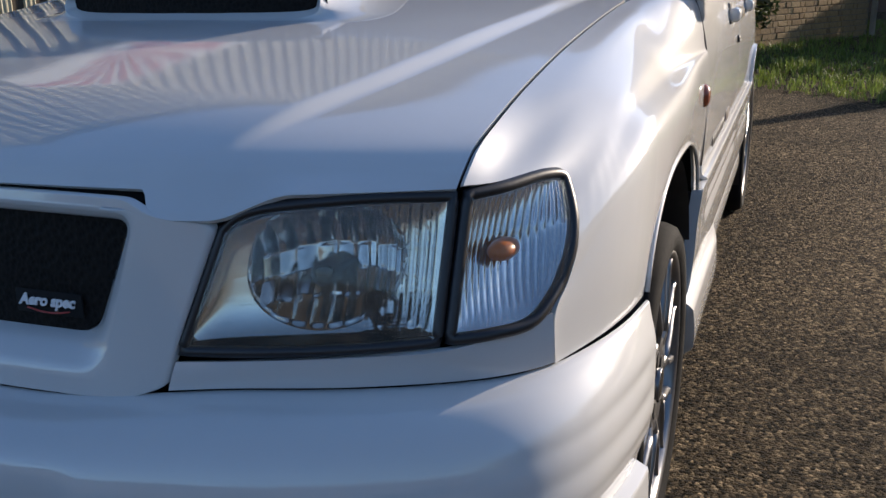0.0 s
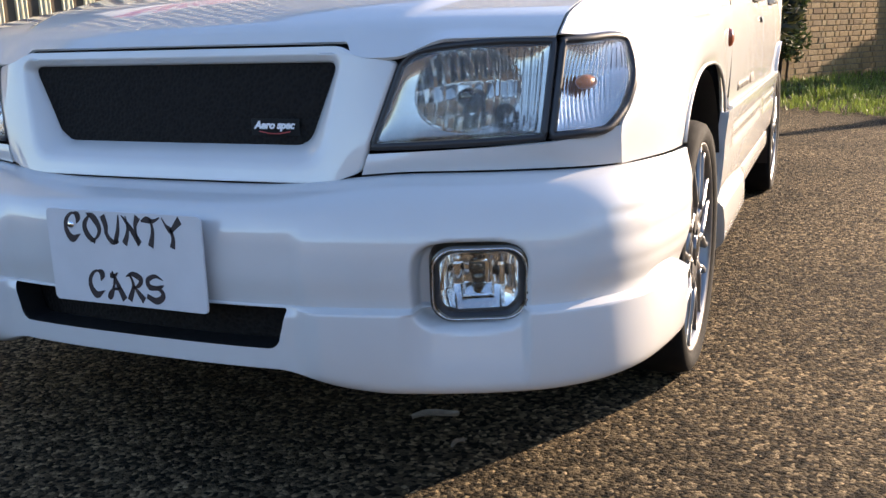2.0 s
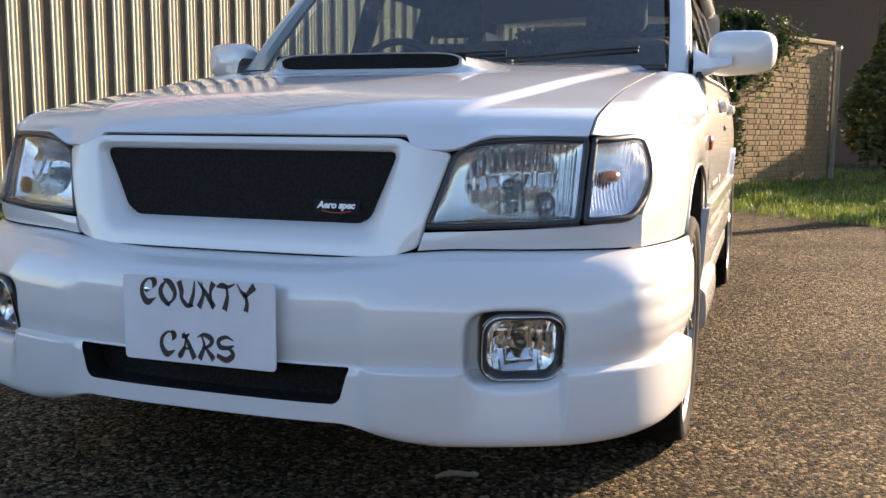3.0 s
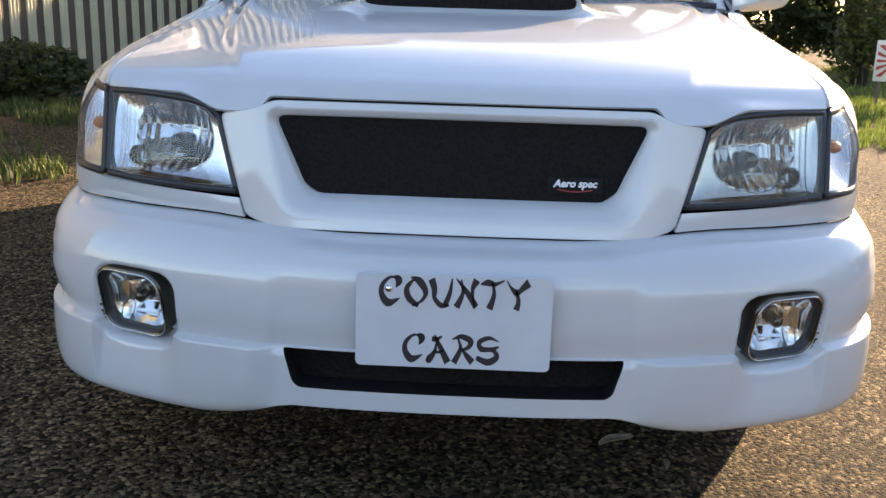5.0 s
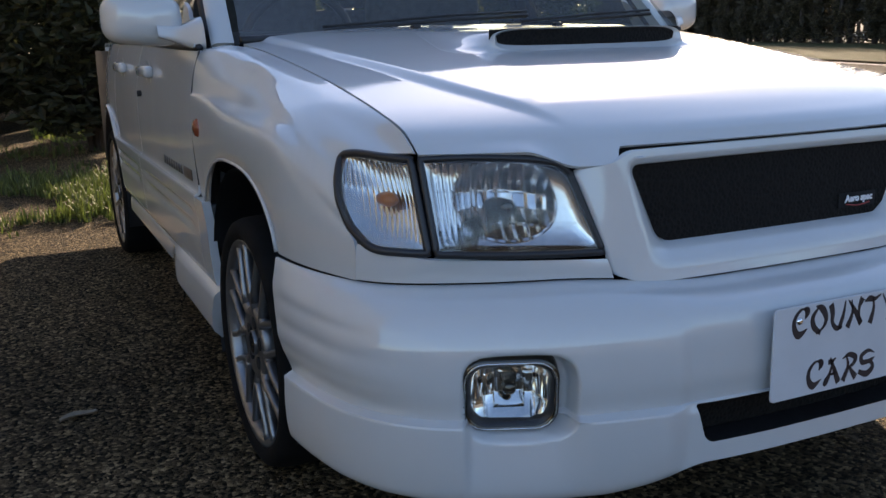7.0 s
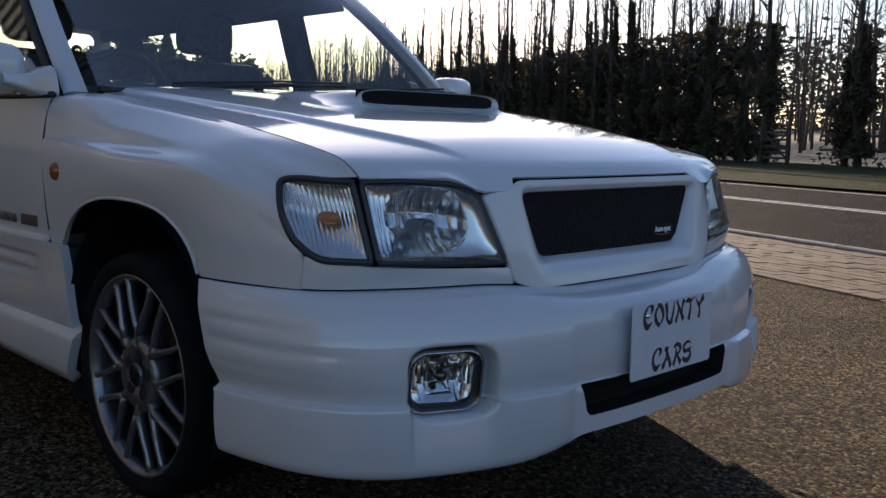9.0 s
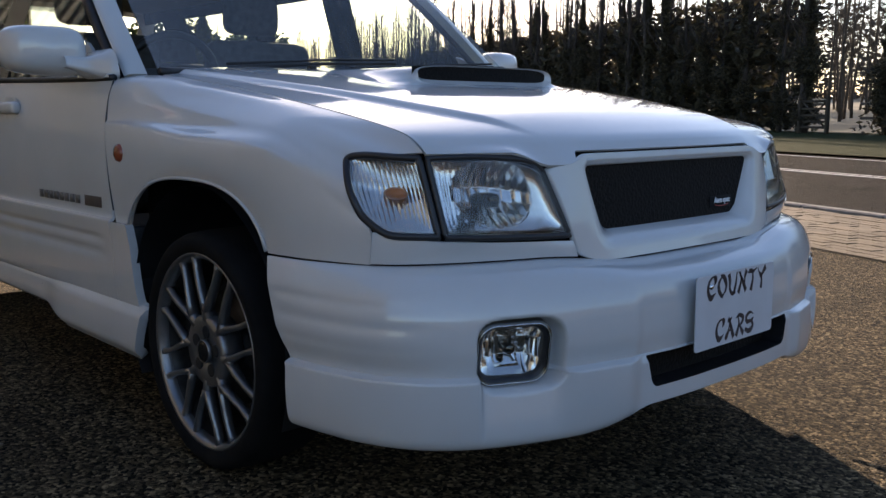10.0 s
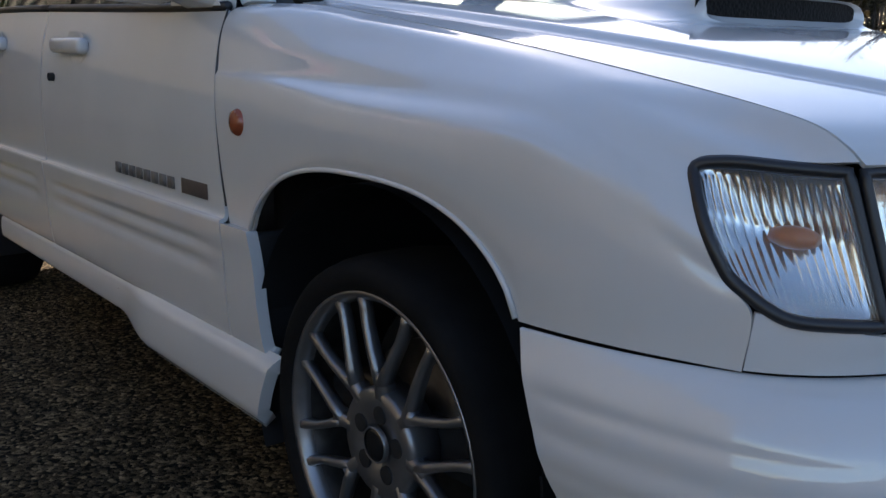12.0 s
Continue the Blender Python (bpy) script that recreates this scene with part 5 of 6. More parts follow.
# ---- turf beside the car park ----
def patch(name, pts, z, mat, label, category, kind="structure", rough=0.45):
    bm = bmesh.new()
    vs = []
    n = len(pts)
    for i, p in enumerate(pts):
        q = pts[(i + 1) % n]
        m = max(1, int(math.hypot(q[0] - p[0], q[1] - p[1]) / 0.25))
        for k in range(m):
            x, y = p[0] + (q[0] - p[0]) * k / m, p[1] + (q[1] - p[1]) * k / m
            d = noise.noise_vector(Vector((x * 1.7, y * 1.7, 3.1))) * rough * 0.5
            vs.append(bm.verts.new((x + d.x, y + d.y, z)))
    bm.faces.new(vs)
    outer = bm.verts[:]
    bmesh.ops.inset_region(bm, faces=bm.faces[:], thickness=0.12)
    for v in outer:
        v.co.z = -0.004
    bmesh.ops.triangulate(bm, faces=bm.faces[:])
    bmesh.ops.recalc_face_normals(bm, faces=bm.faces[:])
    if sum(f.normal.z for f in bm.faces) < 0:
        bmesh.ops.reverse_faces(bm, faces=bm.faces[:])
    return tagged(bm_ob(name, bm, mat, False), label, category, kind=kind)


LAWN = [(-1.0, 9.2), (0.65, 7.85), (1.93, 6.76), (2.96, 5.64), (4.6, 4.4), (5.6, 6.2), (7.4, 11.0), (9.2, 15.5), (13.0, 25.5), (-1.0, 25.5)]
patch("lawn", LAWN, 0.008, TURF, "short sunlit lawn beside the car park", "lawn")
SIDE_TURF = [(-1.0, 4.25), (-1.5, 4.1), (-2.2, 3.35), (-3.3, 2.6), (-5.4, 1.6), (-6.5, 1.4), (-4.0, 7.4), (-1.6, 12.0), (0.3, 12.0), (0.0, 8.3), (-0.4, 4.4)]
patch("bank", SIDE_TURF, 0.006, SOIL, "bare earth and rough grass by the shed", "bank")
patch("gravel_strip", [(-0.5, 4.35), (-0.6, 3.35), (-1.4, 3.42), (-1.9, 3.2), (-3.6, 2.7), (-5.6, 2.3), (-5.2, 3.4), (-3.2, 4.0), (-2.0, 4.3), (-1.0, 4.4)], 0.011, GRAVEL, "strip of sunlit gravel", "gravel", rough=0.5)


def inside(poly, x, y):
    hit = False
    for (x0, y0), (x1, y1) in zip(poly, poly[1:] + poly[:1]):
        if (y0 > y) != (y1 > y) and x < (x1 - x0) * (y - y0) / (y1 - y0) + x0:
            hit = not hit
    return hit


def grass_mesh(name, spots, tall, mat, label):
    rng = random.Random(len(spots))
    verts, faces = [], []
    for x, y, s in spots:
        for _ in range(5):
            a = rng.uniform(0, 6.283)
            h = tall * s * rng.uniform(0.4, 1.2)
            w = rng.uniform(0.003, 0.006)
            lean = rng.uniform(0.1, 0.8) * h
            bx, by = x + rng.uniform(-0.03, 0.03), y + rng.uniform(-0.03, 0.03)
            dx, dy = math.cos(a), math.sin(a)
            i = len(verts)
            verts += [(bx - dy * w, by + dx * w, 0.01), (bx + dy * w, by - dx * w, 0.01), (bx + dx * lean * 0.35 + dy * w * 0.7, by + dy * lean * 0.35 - dx * w * 0.7, 0.01 + h * 0.6),
                      (bx + dx * lean * 0.35 - dy * w * 0.7, by + dy * lean * 0.35 + dx * w * 0.7, 0.01 + h * 0.6), (bx + dx * lean, by + dy * lean, 0.01 + h)]
            faces += [(i, i + 1, i + 2, i + 3), (i + 3, i + 2, i + 4)]
    me = bpy.data.meshes.new(name)
    me.from_pydata(verts, [], faces)
    me.materials.append(mat)
    return tagged(new(name, me), label, "grass", kind="stuff")


rng = random.Random(7)
spots = []
while len(spots) < 13000:
    x, y = rng.uniform(-1, 10), rng.uniform(4.4, 18)
    if inside(LAWN, x + rng.gauss(0, 0.10), y + rng.gauss(0, 0.10)) and rng.random() < max(0.25, 1.4 - y / 12):
        spots.append((x, y, rng.uniform(0.6, 1.3) * (1.8 if noise.noise(Vector((x * 1.5, y * 1.5, 0))) > 0.25 else 1.0)))
grass_mesh("lawn_grass", spots, 0.06, GRASS, "green lawn grass in low sun")
spots = []
while len(spots) < 5000:
    x, y = rng.uniform(-6, 0.2), rng.uniform(1.6, 8.5)
    f = noise.noise(Vector((x * 0.9, y * 0.9, 5)))
    near = abs((y - (3.1 - 0.35 * (x + 2))) ) < 0.35 or 4.3 < y + 0.25 * (x + 1) < 6.2
    if inside(SIDE_TURF, x + rng.gauss(0, 0.12), y + rng.gauss(0, 0.12)) and (rng.random() < (0.9 if near else 0.10)) and f > -0.15:
        spots.append((x, y, rng.uniform(0.6, 1.6)))
grass_mesh("bank_grass", spots, 0.07, BANKGRASS, "rough tufts of grass on bare earth")

# ---- shed wall of ribbed metal sheet ----
FE = Vector((0.3802, 0.9249, 0))
FN = Vector((0.9249, -0.3802, 0))
F0 = Vector((-5.27, 5.05, 0))


def slat():
    """One upright metal slat with three ridges, 6.4 m high."""
    bm = bmesh.new()
    prof = [(0.0, -0.013), (0.004, 0.0), (0.012, 0.006), (0.024, 0.0), (0.038, 0.0), (0.046, 0.007), (0.058, 0.007), (0.066, 0.0), (0.080, 0.0), (0.092, 0.006), (0.100, 0.0), (0.104, -0.013)]
    lo = [bm.verts.new(FE * a + FN * b) for a, b in prof]
    hi = [bm.verts.new(FE * a + FN * b + Vector((0, 0, 6.4))) for a, b in prof]
    for i in range(len(prof) - 1):
        bm.faces.new((lo[i], lo[i + 1], hi[i + 1], hi[i]))
    return bm


shed = thing("shed_wall", "cream ribbed metal slats on a dark backing, a tall shed wall", "shed wall", kind="structure")
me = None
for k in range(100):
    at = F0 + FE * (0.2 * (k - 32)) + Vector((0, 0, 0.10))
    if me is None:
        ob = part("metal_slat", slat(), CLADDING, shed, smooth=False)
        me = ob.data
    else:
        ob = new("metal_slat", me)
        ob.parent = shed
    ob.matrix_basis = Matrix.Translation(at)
# brown backing between the slats, darkened to hold the shade of the recessed pans
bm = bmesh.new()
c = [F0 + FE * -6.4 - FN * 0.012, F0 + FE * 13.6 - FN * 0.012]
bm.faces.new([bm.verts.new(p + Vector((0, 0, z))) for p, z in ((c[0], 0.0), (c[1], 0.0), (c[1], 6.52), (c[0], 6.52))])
ob = part("shed_boarding", bm, plain("dark_pan_backing", (0.075, 0.058, 0.038), 0.8, spread=0.25, scale=5), shed, "dark brown backing with the pans' shade in its colour", smooth=False)
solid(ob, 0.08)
ROOFSHEET = plain("shed_roof_sheet", (0.085, 0.062, 0.045), 0.6, scale=2)
bm = bmesh.new()
rows = []
for k in range(261):
    e = -6.5 + 20.2 * k / 260
    up = (0.0, 0.03, 0.03, 0.0)[k % 4]
    rows.append([bm.verts.new(F0 + FE * e + FN * a + Vector((0, 0, z + up))) for a, z in ((0.14, 6.56), (-3.0, 7.6))])
for a, b in zip(rows, rows[1:]):
    bm.faces.new((a[0], b[0], b[1], a[1]))
bmesh.ops.recalc_face_normals(bm, faces=bm.faces[:])
solid(part("shed_roof", bm, ROOFSHEET, shed, "dark ribbed roof sheet", smooth=False), 0.03)

# sign on battens across the slats of the shed
sign = thing("shed_sign", "long white sign with red rays fixed to the shed wall", "sign")


def sign_box(e0, e1, n0, n1, z0, z1, bevel=0.0):
    bm = box(e0, e1, n0, n1, z0, z1, bevel)
    for v in bm.verts:
        v.co = F0 + FE * v.co.x + FN * v.co.y + Vector((0, 0, v.co.z))
    bmesh.ops.recalc_face_normals(bm, faces=bm.faces[:])
    return bm


part("sign_panel", sign_box(-0.2, 4.2, 0.16, 0.19, 3.25, 3.98, 0.006), WHITEPAINT, sign, smooth=False)
for e in (0.2, 2.0, 3.8):
    part("sign_post", sign_box(e - 0.03, e + 0.03, 0.02, 0.158, 2.9, 3.9), TIMBER, sign, smooth=False)
for k in range(9):
    a0, a1 = radians(18 * k + 4), radians(18 * k + 15)
    bm = bmesh.new()
    vs = []
    for r, a in ((0.12, a0), (1.0, a0), (1.0, a1), (0.12, a1)):
        q = r * min(1.2 / max(0.05, abs(math.cos(a))), 0.62 / max(0.05, math.sin(a))) if r > 0.5 else r
        vs.append(bm.verts.new(F0 + FE * (0.95 + q * math.cos(a)) + FN * 0.193 + Vector((0, 0, 3.31 + q * math.sin(a)))))
    bm.faces.new(vs)
    solid(part("sign_ray", bm, BADGERED, sign, "red painted ray", smooth=False), 0.002)
for z0, z1, e, widths in ((3.64, 3.90, 2.2, (0.20, 0.24, 0.20, 0.22, 0.16, 0.24, 0.20)), (3.32, 3.54, 2.25, (0.16, 0.2, 0.18, 0.2, 0.22, 0.17, 0.2, 0.16))):
    for w in widths:
        part("lettering_bar", sign_box(e, e + w, 0.191, 0.195, z0, z1), DECAL, sign, smooth=False)
        e += w + 0.055


# ---- plain unseen wall ahead of the car, added to shape the bumper's reflections ----
closing = part("reflection_wall", box(-34, 26, -16.4, -16.0, -0.05, 2.6), plain("grey_wall_render", (0.085, 0.088, 0.09), 0.9, spread=0.2, scale=0.6, grain=0.004), smooth=False)
tagged(closing, "plain grey unseen wall added for the bumper's reflections", "wall", kind="structure")


# ---- plants ----
def leaf_cloud(spots, size, seed, flat=0.5):
    """Many small leaves, each a folded blade, at the spots given as (place, scale)."""
    rng = random.Random(seed)
    verts, faces = [], []
    for p, s in spots:
        d = Vector((rng.gauss(0, 1), rng.gauss(0, 1), rng.gauss(0, 1) * flat)).normalized()
        q = d.cross(Vector((rng.gauss(0, 1), rng.gauss(0, 1), rng.gauss(0, 1)))).normalized()
        r = size * s * rng.uniform(0.6, 1.3)
        n = d.cross(q) * r * 0.2
        i = len(verts)
        verts += [p - d * r, p + q * r * 0.45 + n, p + d * r, p - q * r * 0.45 + n]
        faces += [(i, i + 1, i + 2), (i, i + 2, i + 3)]
    return verts, faces


def leaf_ob(name, spots, size, seed, mat, parent=None, label=""):
    v, f = leaf_cloud(spots, size, seed)
    me = bpy.data.meshes.new(name)
    me.from_pydata([tuple(p) for p in v], [], f)
    me.materials.append(mat)
    ob = new(name, me)
    if parent is not None:
        ob.parent = parent
    if label:
        ob["label"] = label
    return ob


def join_tubes(list_of):
    bm = bmesh.new()
    for pts, rad, n in list_of:
        b = tube(pts, rad, n)
        me = bpy.data.meshes.new("tmp")
        b.to_mesh(me)
        b.free()
        bm.from_mesh(me)
        bpy.data.meshes.remove(me)
    return bm


def branches(rng, base, tip, r0, r1, limbs, reach, up=0.7):
    """A trunk with limbs and twigs."""
    out = [([base.lerp(tip, k / 6) + Vector((rng.gauss(0, 0.04), rng.gauss(0, 0.04), 0)) * (k > 0) for k in range(7)], [r0 + (r1 - r0) * k / 6 for k in range(7)], 7)]
    for _ in range(limbs):
        f = rng.uniform(0.3, 0.98)
        p = base.lerp(tip, f)
        a = rng.uniform(0, 6.283)
        d = Vector((math.cos(a), math.sin(a), up * rng.uniform(0.6, 1.8))).normalized()
        ln = reach * rng.uniform(0.5, 1.2) * (1.2 - 0.6 * f)
        q = [p + d * ln * t + Vector((rng.gauss(0, 0.05), rng.gauss(0, 0.05), 0.18 * ln * t * t)) for t in (0, 0.35, 0.7, 1.0)]
        rr = (r0 + (r1 - r0) * f) * 0.45
        out.append((q, [rr, rr * 0.7, rr * 0.4, rr * 0.15], 5))
        for _ in range(3):
            t = rng.uniform(0.3, 0.9)
            s = q[0].lerp(q[3], t)
            e = s + Vector((rng.gauss(0, 0.5), rng.gauss(0, 0.5), rng.uniform(0.3, 1.0))).normalized() * ln * 0.45
            out.append(([s, s.lerp(e, 0.5) + Vector((rng.gauss(0, 0.03), rng.gauss(0, 0.03), 0.03)), e], [rr * 0.4, rr * 0.25, rr * 0.08], 4))
    return out


def hedge_tree(seed, height, thick, bare):
    rng = random.Random(seed)
    t = thing("hedge_tree", "tall slim bare tree with a dark ivy-clad trunk", "tree", group="row of trees along the road")
    part("trunk", join_tubes(branches(rng, Vector((0, 0, -0.1)), Vector((rng.gauss(0, 0.2), rng.gauss(0, 0.2), height * bare)), 0.13, 0.03, 34, 1.4, 1.3)), BARK, t)
    spots = []
    while len(spots) < 6500:
        z = rng.uniform(0.3, height)
        r = thick * (0.42 + 0.75 * max(-0.25, noise.noise(Vector((seed * 3.1, z * 1.1, 0))))) * (1.0 if z < height * 0.8 else (height - z) / (height * 0.2) + 0.2)
        a = rng.uniform(0, 6.283)
        q = r * (rng.uniform(0.2, 1.15) + 0.35 * rng.random() ** 4)
        if noise.noise(Vector((math.cos(a) * 1.5, math.sin(a) * 1.5, z * 1.4 + seed))) > -0.22:
            spots.append((Vector((q * math.cos(a), q * math.sin(a), z)), 1.0))
    leaf_ob("crown", spots, 0.075, seed, IVYDARK, t, "dense dark ivy")
    return t


protos = [hedge_tree(11, 4.6, 0.62, 1.9), hedge_tree(12, 5.3, 0.50, 1.75), hedge_tree(13, 4.0, 0.75, 2.1), hedge_tree(14, 6.2, 0.34, 1.5)]
rng = random.Random(5)
e = 8.0
row = 0
while e < 112:
    pr = protos[row % 4] if row < 4 else rng.choice(protos)
    p = by_road(23.6 + rng.uniform(-0.5, 0.5), e)
    m = pose(p.x, p.y, 0.05, 0, 0, rng.uniform(0, 360))
    if row < 4:
        pr.matrix_basis = m
    else:
        o = copy_thing(pr, m)
        s = rng.uniform(0.85, 1.12)
        o.scale = (s * rng.uniform(0.9, 1.25), s * rng.uniform(0.9, 1.25), s)
    row += 1
    e += rng.uniform(0.75, 1.3) if e > 33 else (rng.uniform(1.0, 1.9) if not 23.8 < e + 1.6 < 27.2 else 3.2)

# thin bare trees further back, beyond counting
rng = random.Random(21)
tubes = []
for k in range(620):
    p = by_road(rng.uniform(29, 46), rng.uniform(5, 150))
    h = rng.uniform(8, 14)
    tubes += branches(rng, p, p + Vector((rng.gauss(0, 0.4), rng.gauss(0, 0.4), h)), 0.085, 0.015, 12, 1.9, 1.6)
tagged(bm_ob("far_bare_trees", join_tubes(tubes), TWIG), "thin bare winter trees beyond the hedge row", "trees", kind="stuff")
# brown haze of a distant wood
spots = []
while len(spots) < 60000:
    q = rng.uniform(-10, 220)
    z = rng.uniform(0, 1) ** 1.3 * (11 + 2.5 * noise.noise(Vector((q * 0.15, 0, 4))))
    spots.append((by_road(rng.uniform(62, 80), q) + Vector((0, 0, z)), 1.0))
tagged(leaf_ob("distant_wood", spots, 0.36, 8, TWIG), "brown leafless wood in the distance", "wood", kind="stuff")
# clipped leafy mass between the trunks, further along the road
spots = []
while len(spots) < 32000:
    q = rng.uniform(27, 115)
    z = rng.uniform(0.2, 5.4)
    if noise.noise(Vector((q * 0.8, z * 0.7, 2))) > 0.12 + 0.05 * z:
        continue
    spots.append((by_road(24.4 + rng.gauss(0, 0.45), q) + Vector((0, 0, z)), 1.4))
tagged(leaf_ob("clipped_hedge", spots, 0.17, 4, IVYDARK), "tall clipped dark hedge between bare trunks", "hedge", kind="stuff")
# low scrub along the foot of the row
spots = []
while len(spots) < 4200:
    q = rng.uniform(5, 112)
    if 23.9 < q < 26.1:
        continue
    p = by_road(23.9 + rng.gauss(0, 0.5), q)
    spots.append((p + Vector((0, 0, abs(rng.gauss(0, 0.42)))), 0.8))
tagged(leaf_ob("hedge_scrub", spots, 0.14, 3, IVYDARK), "low dark scrub at the foot of the trees", "scrub", kind="stuff")

# ---- field gate and rails in the tree row ----
GATEWOOD = plain("gate_timber", (0.05, 0.036, 0.02), 0.85, spread=0.25, scale=12, grain=0.002)
gate = thing("field_gate", "weathered wooden field gate with diagonal braces", "gate", tuple(by_road(23.0, 25.0, 0.05)), -22)
for y in (-0.68, 0.68):
    part("gate_post", box(-0.06, 0.06, y - 0.06, y + 0.06, -0.05, 1.32, 0.01), GATEWOOD, gate)
for z in (0.22, 0.42, 0.64, 0.88, 1.14):
    part("gate_rail", box(-0.018, 0.018, -0.62, 0.62, z - 0.04, z + 0.04, 0.004), GATEWOOD, gate)
for s in (1, -1):
    part("gate_brace", tube([(0.02, -0.6 * s, 0.2), (0.02, 0.6 * s, 1.14)], 0.035, 6), GATEWOOD, gate)
rails = thing("post_and_rail_fence", "brown weathered post and rail fence behind trees", "fence", tuple(by_road(24.3, 0, 0.05)), -22)
for k in range(30):
    y = 4 + 2.3 * k
    if 23.1 < y < 26.8:
        continue
    part("fence_post", box(-0.05, 0.05, y - 0.05, y + 0.05, -0.05, 1.15, 0.01), TIMBER, rails)
for y0, y1 in ((2.0, 24.2), (25.8, 72.0)):
    for z in (0.55, 1.05):
        part("fence_rail", box(0.05, 0.08, y0, y1, z - 0.05, z + 0.05, 0.006), TIMBER, rails)


# ---- shrubs by the car park ----
def shrub(name, label, at, size, leaves, leaf, mat, seed, stems=9, shape=2.0):
    rng = random.Random(seed)
    t = thing(name, label, "shrub", at)
    tubes = []
    for _ in range(stems):
        a, r = rng.uniform(0, 6.283), rng.uniform(0.1, 0.55)
        tip = Vector((size[0] * r * math.cos(a), size[1] * r * math.sin(a), size[2] * rng.uniform(0.5, 0.9)))
        tubes.append(([tip * f + Vector((0, 0, 0)) if f else Vector((0.1 * math.cos(a), 0.1 * math.sin(a), -0.03)) for f in (0, 0.4, 0.75, 1.0)], [0.03, 0.022, 0.014, 0.006], 5))
    part("branchwork", join_tubes(tubes), BARK, t)
    spots = []
    while len(spots) < leaves:
        d = Vector((rng.gauss(0, 1), rng.gauss(0, 1), rng.gauss(0, 1))).normalized()
        r = rng.uniform(0.55, 1.0) ** 0.5 * (0.85 + 0.35 * noise.noise(d * 2.3 + Vector((seed, 0, 0))))
        p = Vector((d.x * size[0] * r, d.y * size[1] * r, size[2] * 0.5 + d.z * size[2] * 0.5 * r))
        if shape < 1.5:
            f = max(0.06, 1 - p.z / size[2])
            p.x, p.y = p.x * f * 1.4, p.y * f * 1.4
        if p.z > 0.02:
            spots.append((p, 1.0))
    leaf_ob("crown", spots, leaf, seed, mat, t)
    return t


# bushes that fill the shaded corner, their leaf colour darkened for it
shrub("evergreen_bush", "dense evergreen bush, leaf colour darkened for shade", (-0.45, 8.1, 0.015), (1.25, 0.9, 2.1), 9000, 0.07, BUSHLEAF, 31)
shrub("evergreen_bush", "dense evergreen bush, leaf colour darkened for shade", (-1.7, 10.6, 0.015), (1.4, 1.0, 2.1), 9000, 0.07, BUSHLEAF, 32)
shrub("evergreen_bush", "tall dense evergreen bush, leaf colour darkened for shade", (-0.7, 12.6, 0.006), (1.2, 1.0, 2.6), 9000, 0.08, BUSHLEAF, 40)
shrub("laurel_bush", "low leafy bush along the shed wall", (-4.1, 6.9, 0.015), (0.75, 0.5, 0.55), 2500, 0.045, IVY, 33)
shrub("laurel_bush", "low leafy bush along the shed wall", (-4.8, 5.4, 0.015), (0.6, 0.5, 0.4), 1800, 0.04, IVY, 34)
shrub("conifer", "yellow-green garden conifer beside the wall", (2.75, 13.3, 0.008), (0.95, 0.95, 3.1), 14000, 0.055, CONIFER, 35, shape=1.0)
shrub("conifer", "yellow-green garden conifer beside the wall", (5.6, 12.6, 0.02), (0.5, 0.5, 2.6), 5000, 0.06, CONIFER, 36, shape=1.0)
shrub("garden_hedge", "dark hedge at the end of the lawn", (5.0, 17.6, 0.02), (2.6, 0.8, 2.0), 9000, 0.08, IVY, 37)
shrub("garden_hedge", "dark hedge at the end of the lawn", (9.2, 17.2, 0.02), (2.2, 0.9, 2.6), 7000, 0.08, IVY, 38)
shrub("garden_hedge", "dark hedge at the end of the lawn", (7.3, 17.0, 0.008), (1.9, 0.9, 2.9), 8000, 0.08, IVY, 41)
shrub("garden_hedge", "dark hedge at the end of the lawn", (11.4, 20.5, 0.008), (2.2, 1.4, 3.0), 8000, 0.09, IVY, 42)


# ---- garden wall of stock brick ----
W0, W1 = Vector((0.05, 11.2, 0)), Vector((1.9, 14.45, 0))
WE = (W1 - W0).normalized()
WN = Vector((WE.y, -WE.x, 0))
wall_len = (W1 - W0).length
wall = thing("garden_wall", "yellow-brown stock brick garden wall in raking sun", "brick wall", kind="structure")
wall_az = -math.degrees(math.atan2(WE.x, WE.y))
ob = part("wall_core", box(-0.20, -0.012, 0, wall_len, -0.05, 2.08), MORTAR, wall, smooth=False)
ob.matrix_basis = Matrix.Translation(W0) @ pose(0, 0, 0, 0, 0, wall_az)
for z0, z1, w in ((2.08, 2.145, 0.02),):
    ob = part("coping", box(-0.23, w, -0.02, wall_len + 0.02, z0, z1, 0.01), BRICK, wall, smooth=False)
    ob.matrix_basis = Matrix.Translation(W0) @ pose(0, 0, 0, 0, 0, wall_az)
me = None
count = 0
rest = []
rng = random.Random(9)
for course in range(27):
    z = 0.02 + 0.0765 * course
    y = 0.0 if course % 2 else -0.056
    k = 0
    while y < wall_len:
        ln = 0.215 if k % 2 == 0 else 0.1025
        if y > -0.01 and y + ln < wall_len + 0.02:
            rest.append((y + ln / 2, z + 0.0325, ln))
        y += ln + 0.0105
        k += 1
bm = box(-0.05, 0.0, -0.1075, 0.1075, -0.0325, 0.0325, 0.004, 1)
ref = part("brick", bm, BRICK, wall, smooth=False)
brick_me = ref.data
bm = box(-0.05, 0.0, -0.05125, 0.05125, -0.0325, 0.0325, 0.004, 1)
ref2 = part("brick", bm, BRICK, wall, smooth=False)
half_me = ref2.data
made = 0
extra = bmesh.new()
rest.sort(key=lambda r: abs(r[0] - 2.2) + 0.2 * abs(r[1] - 1.2))
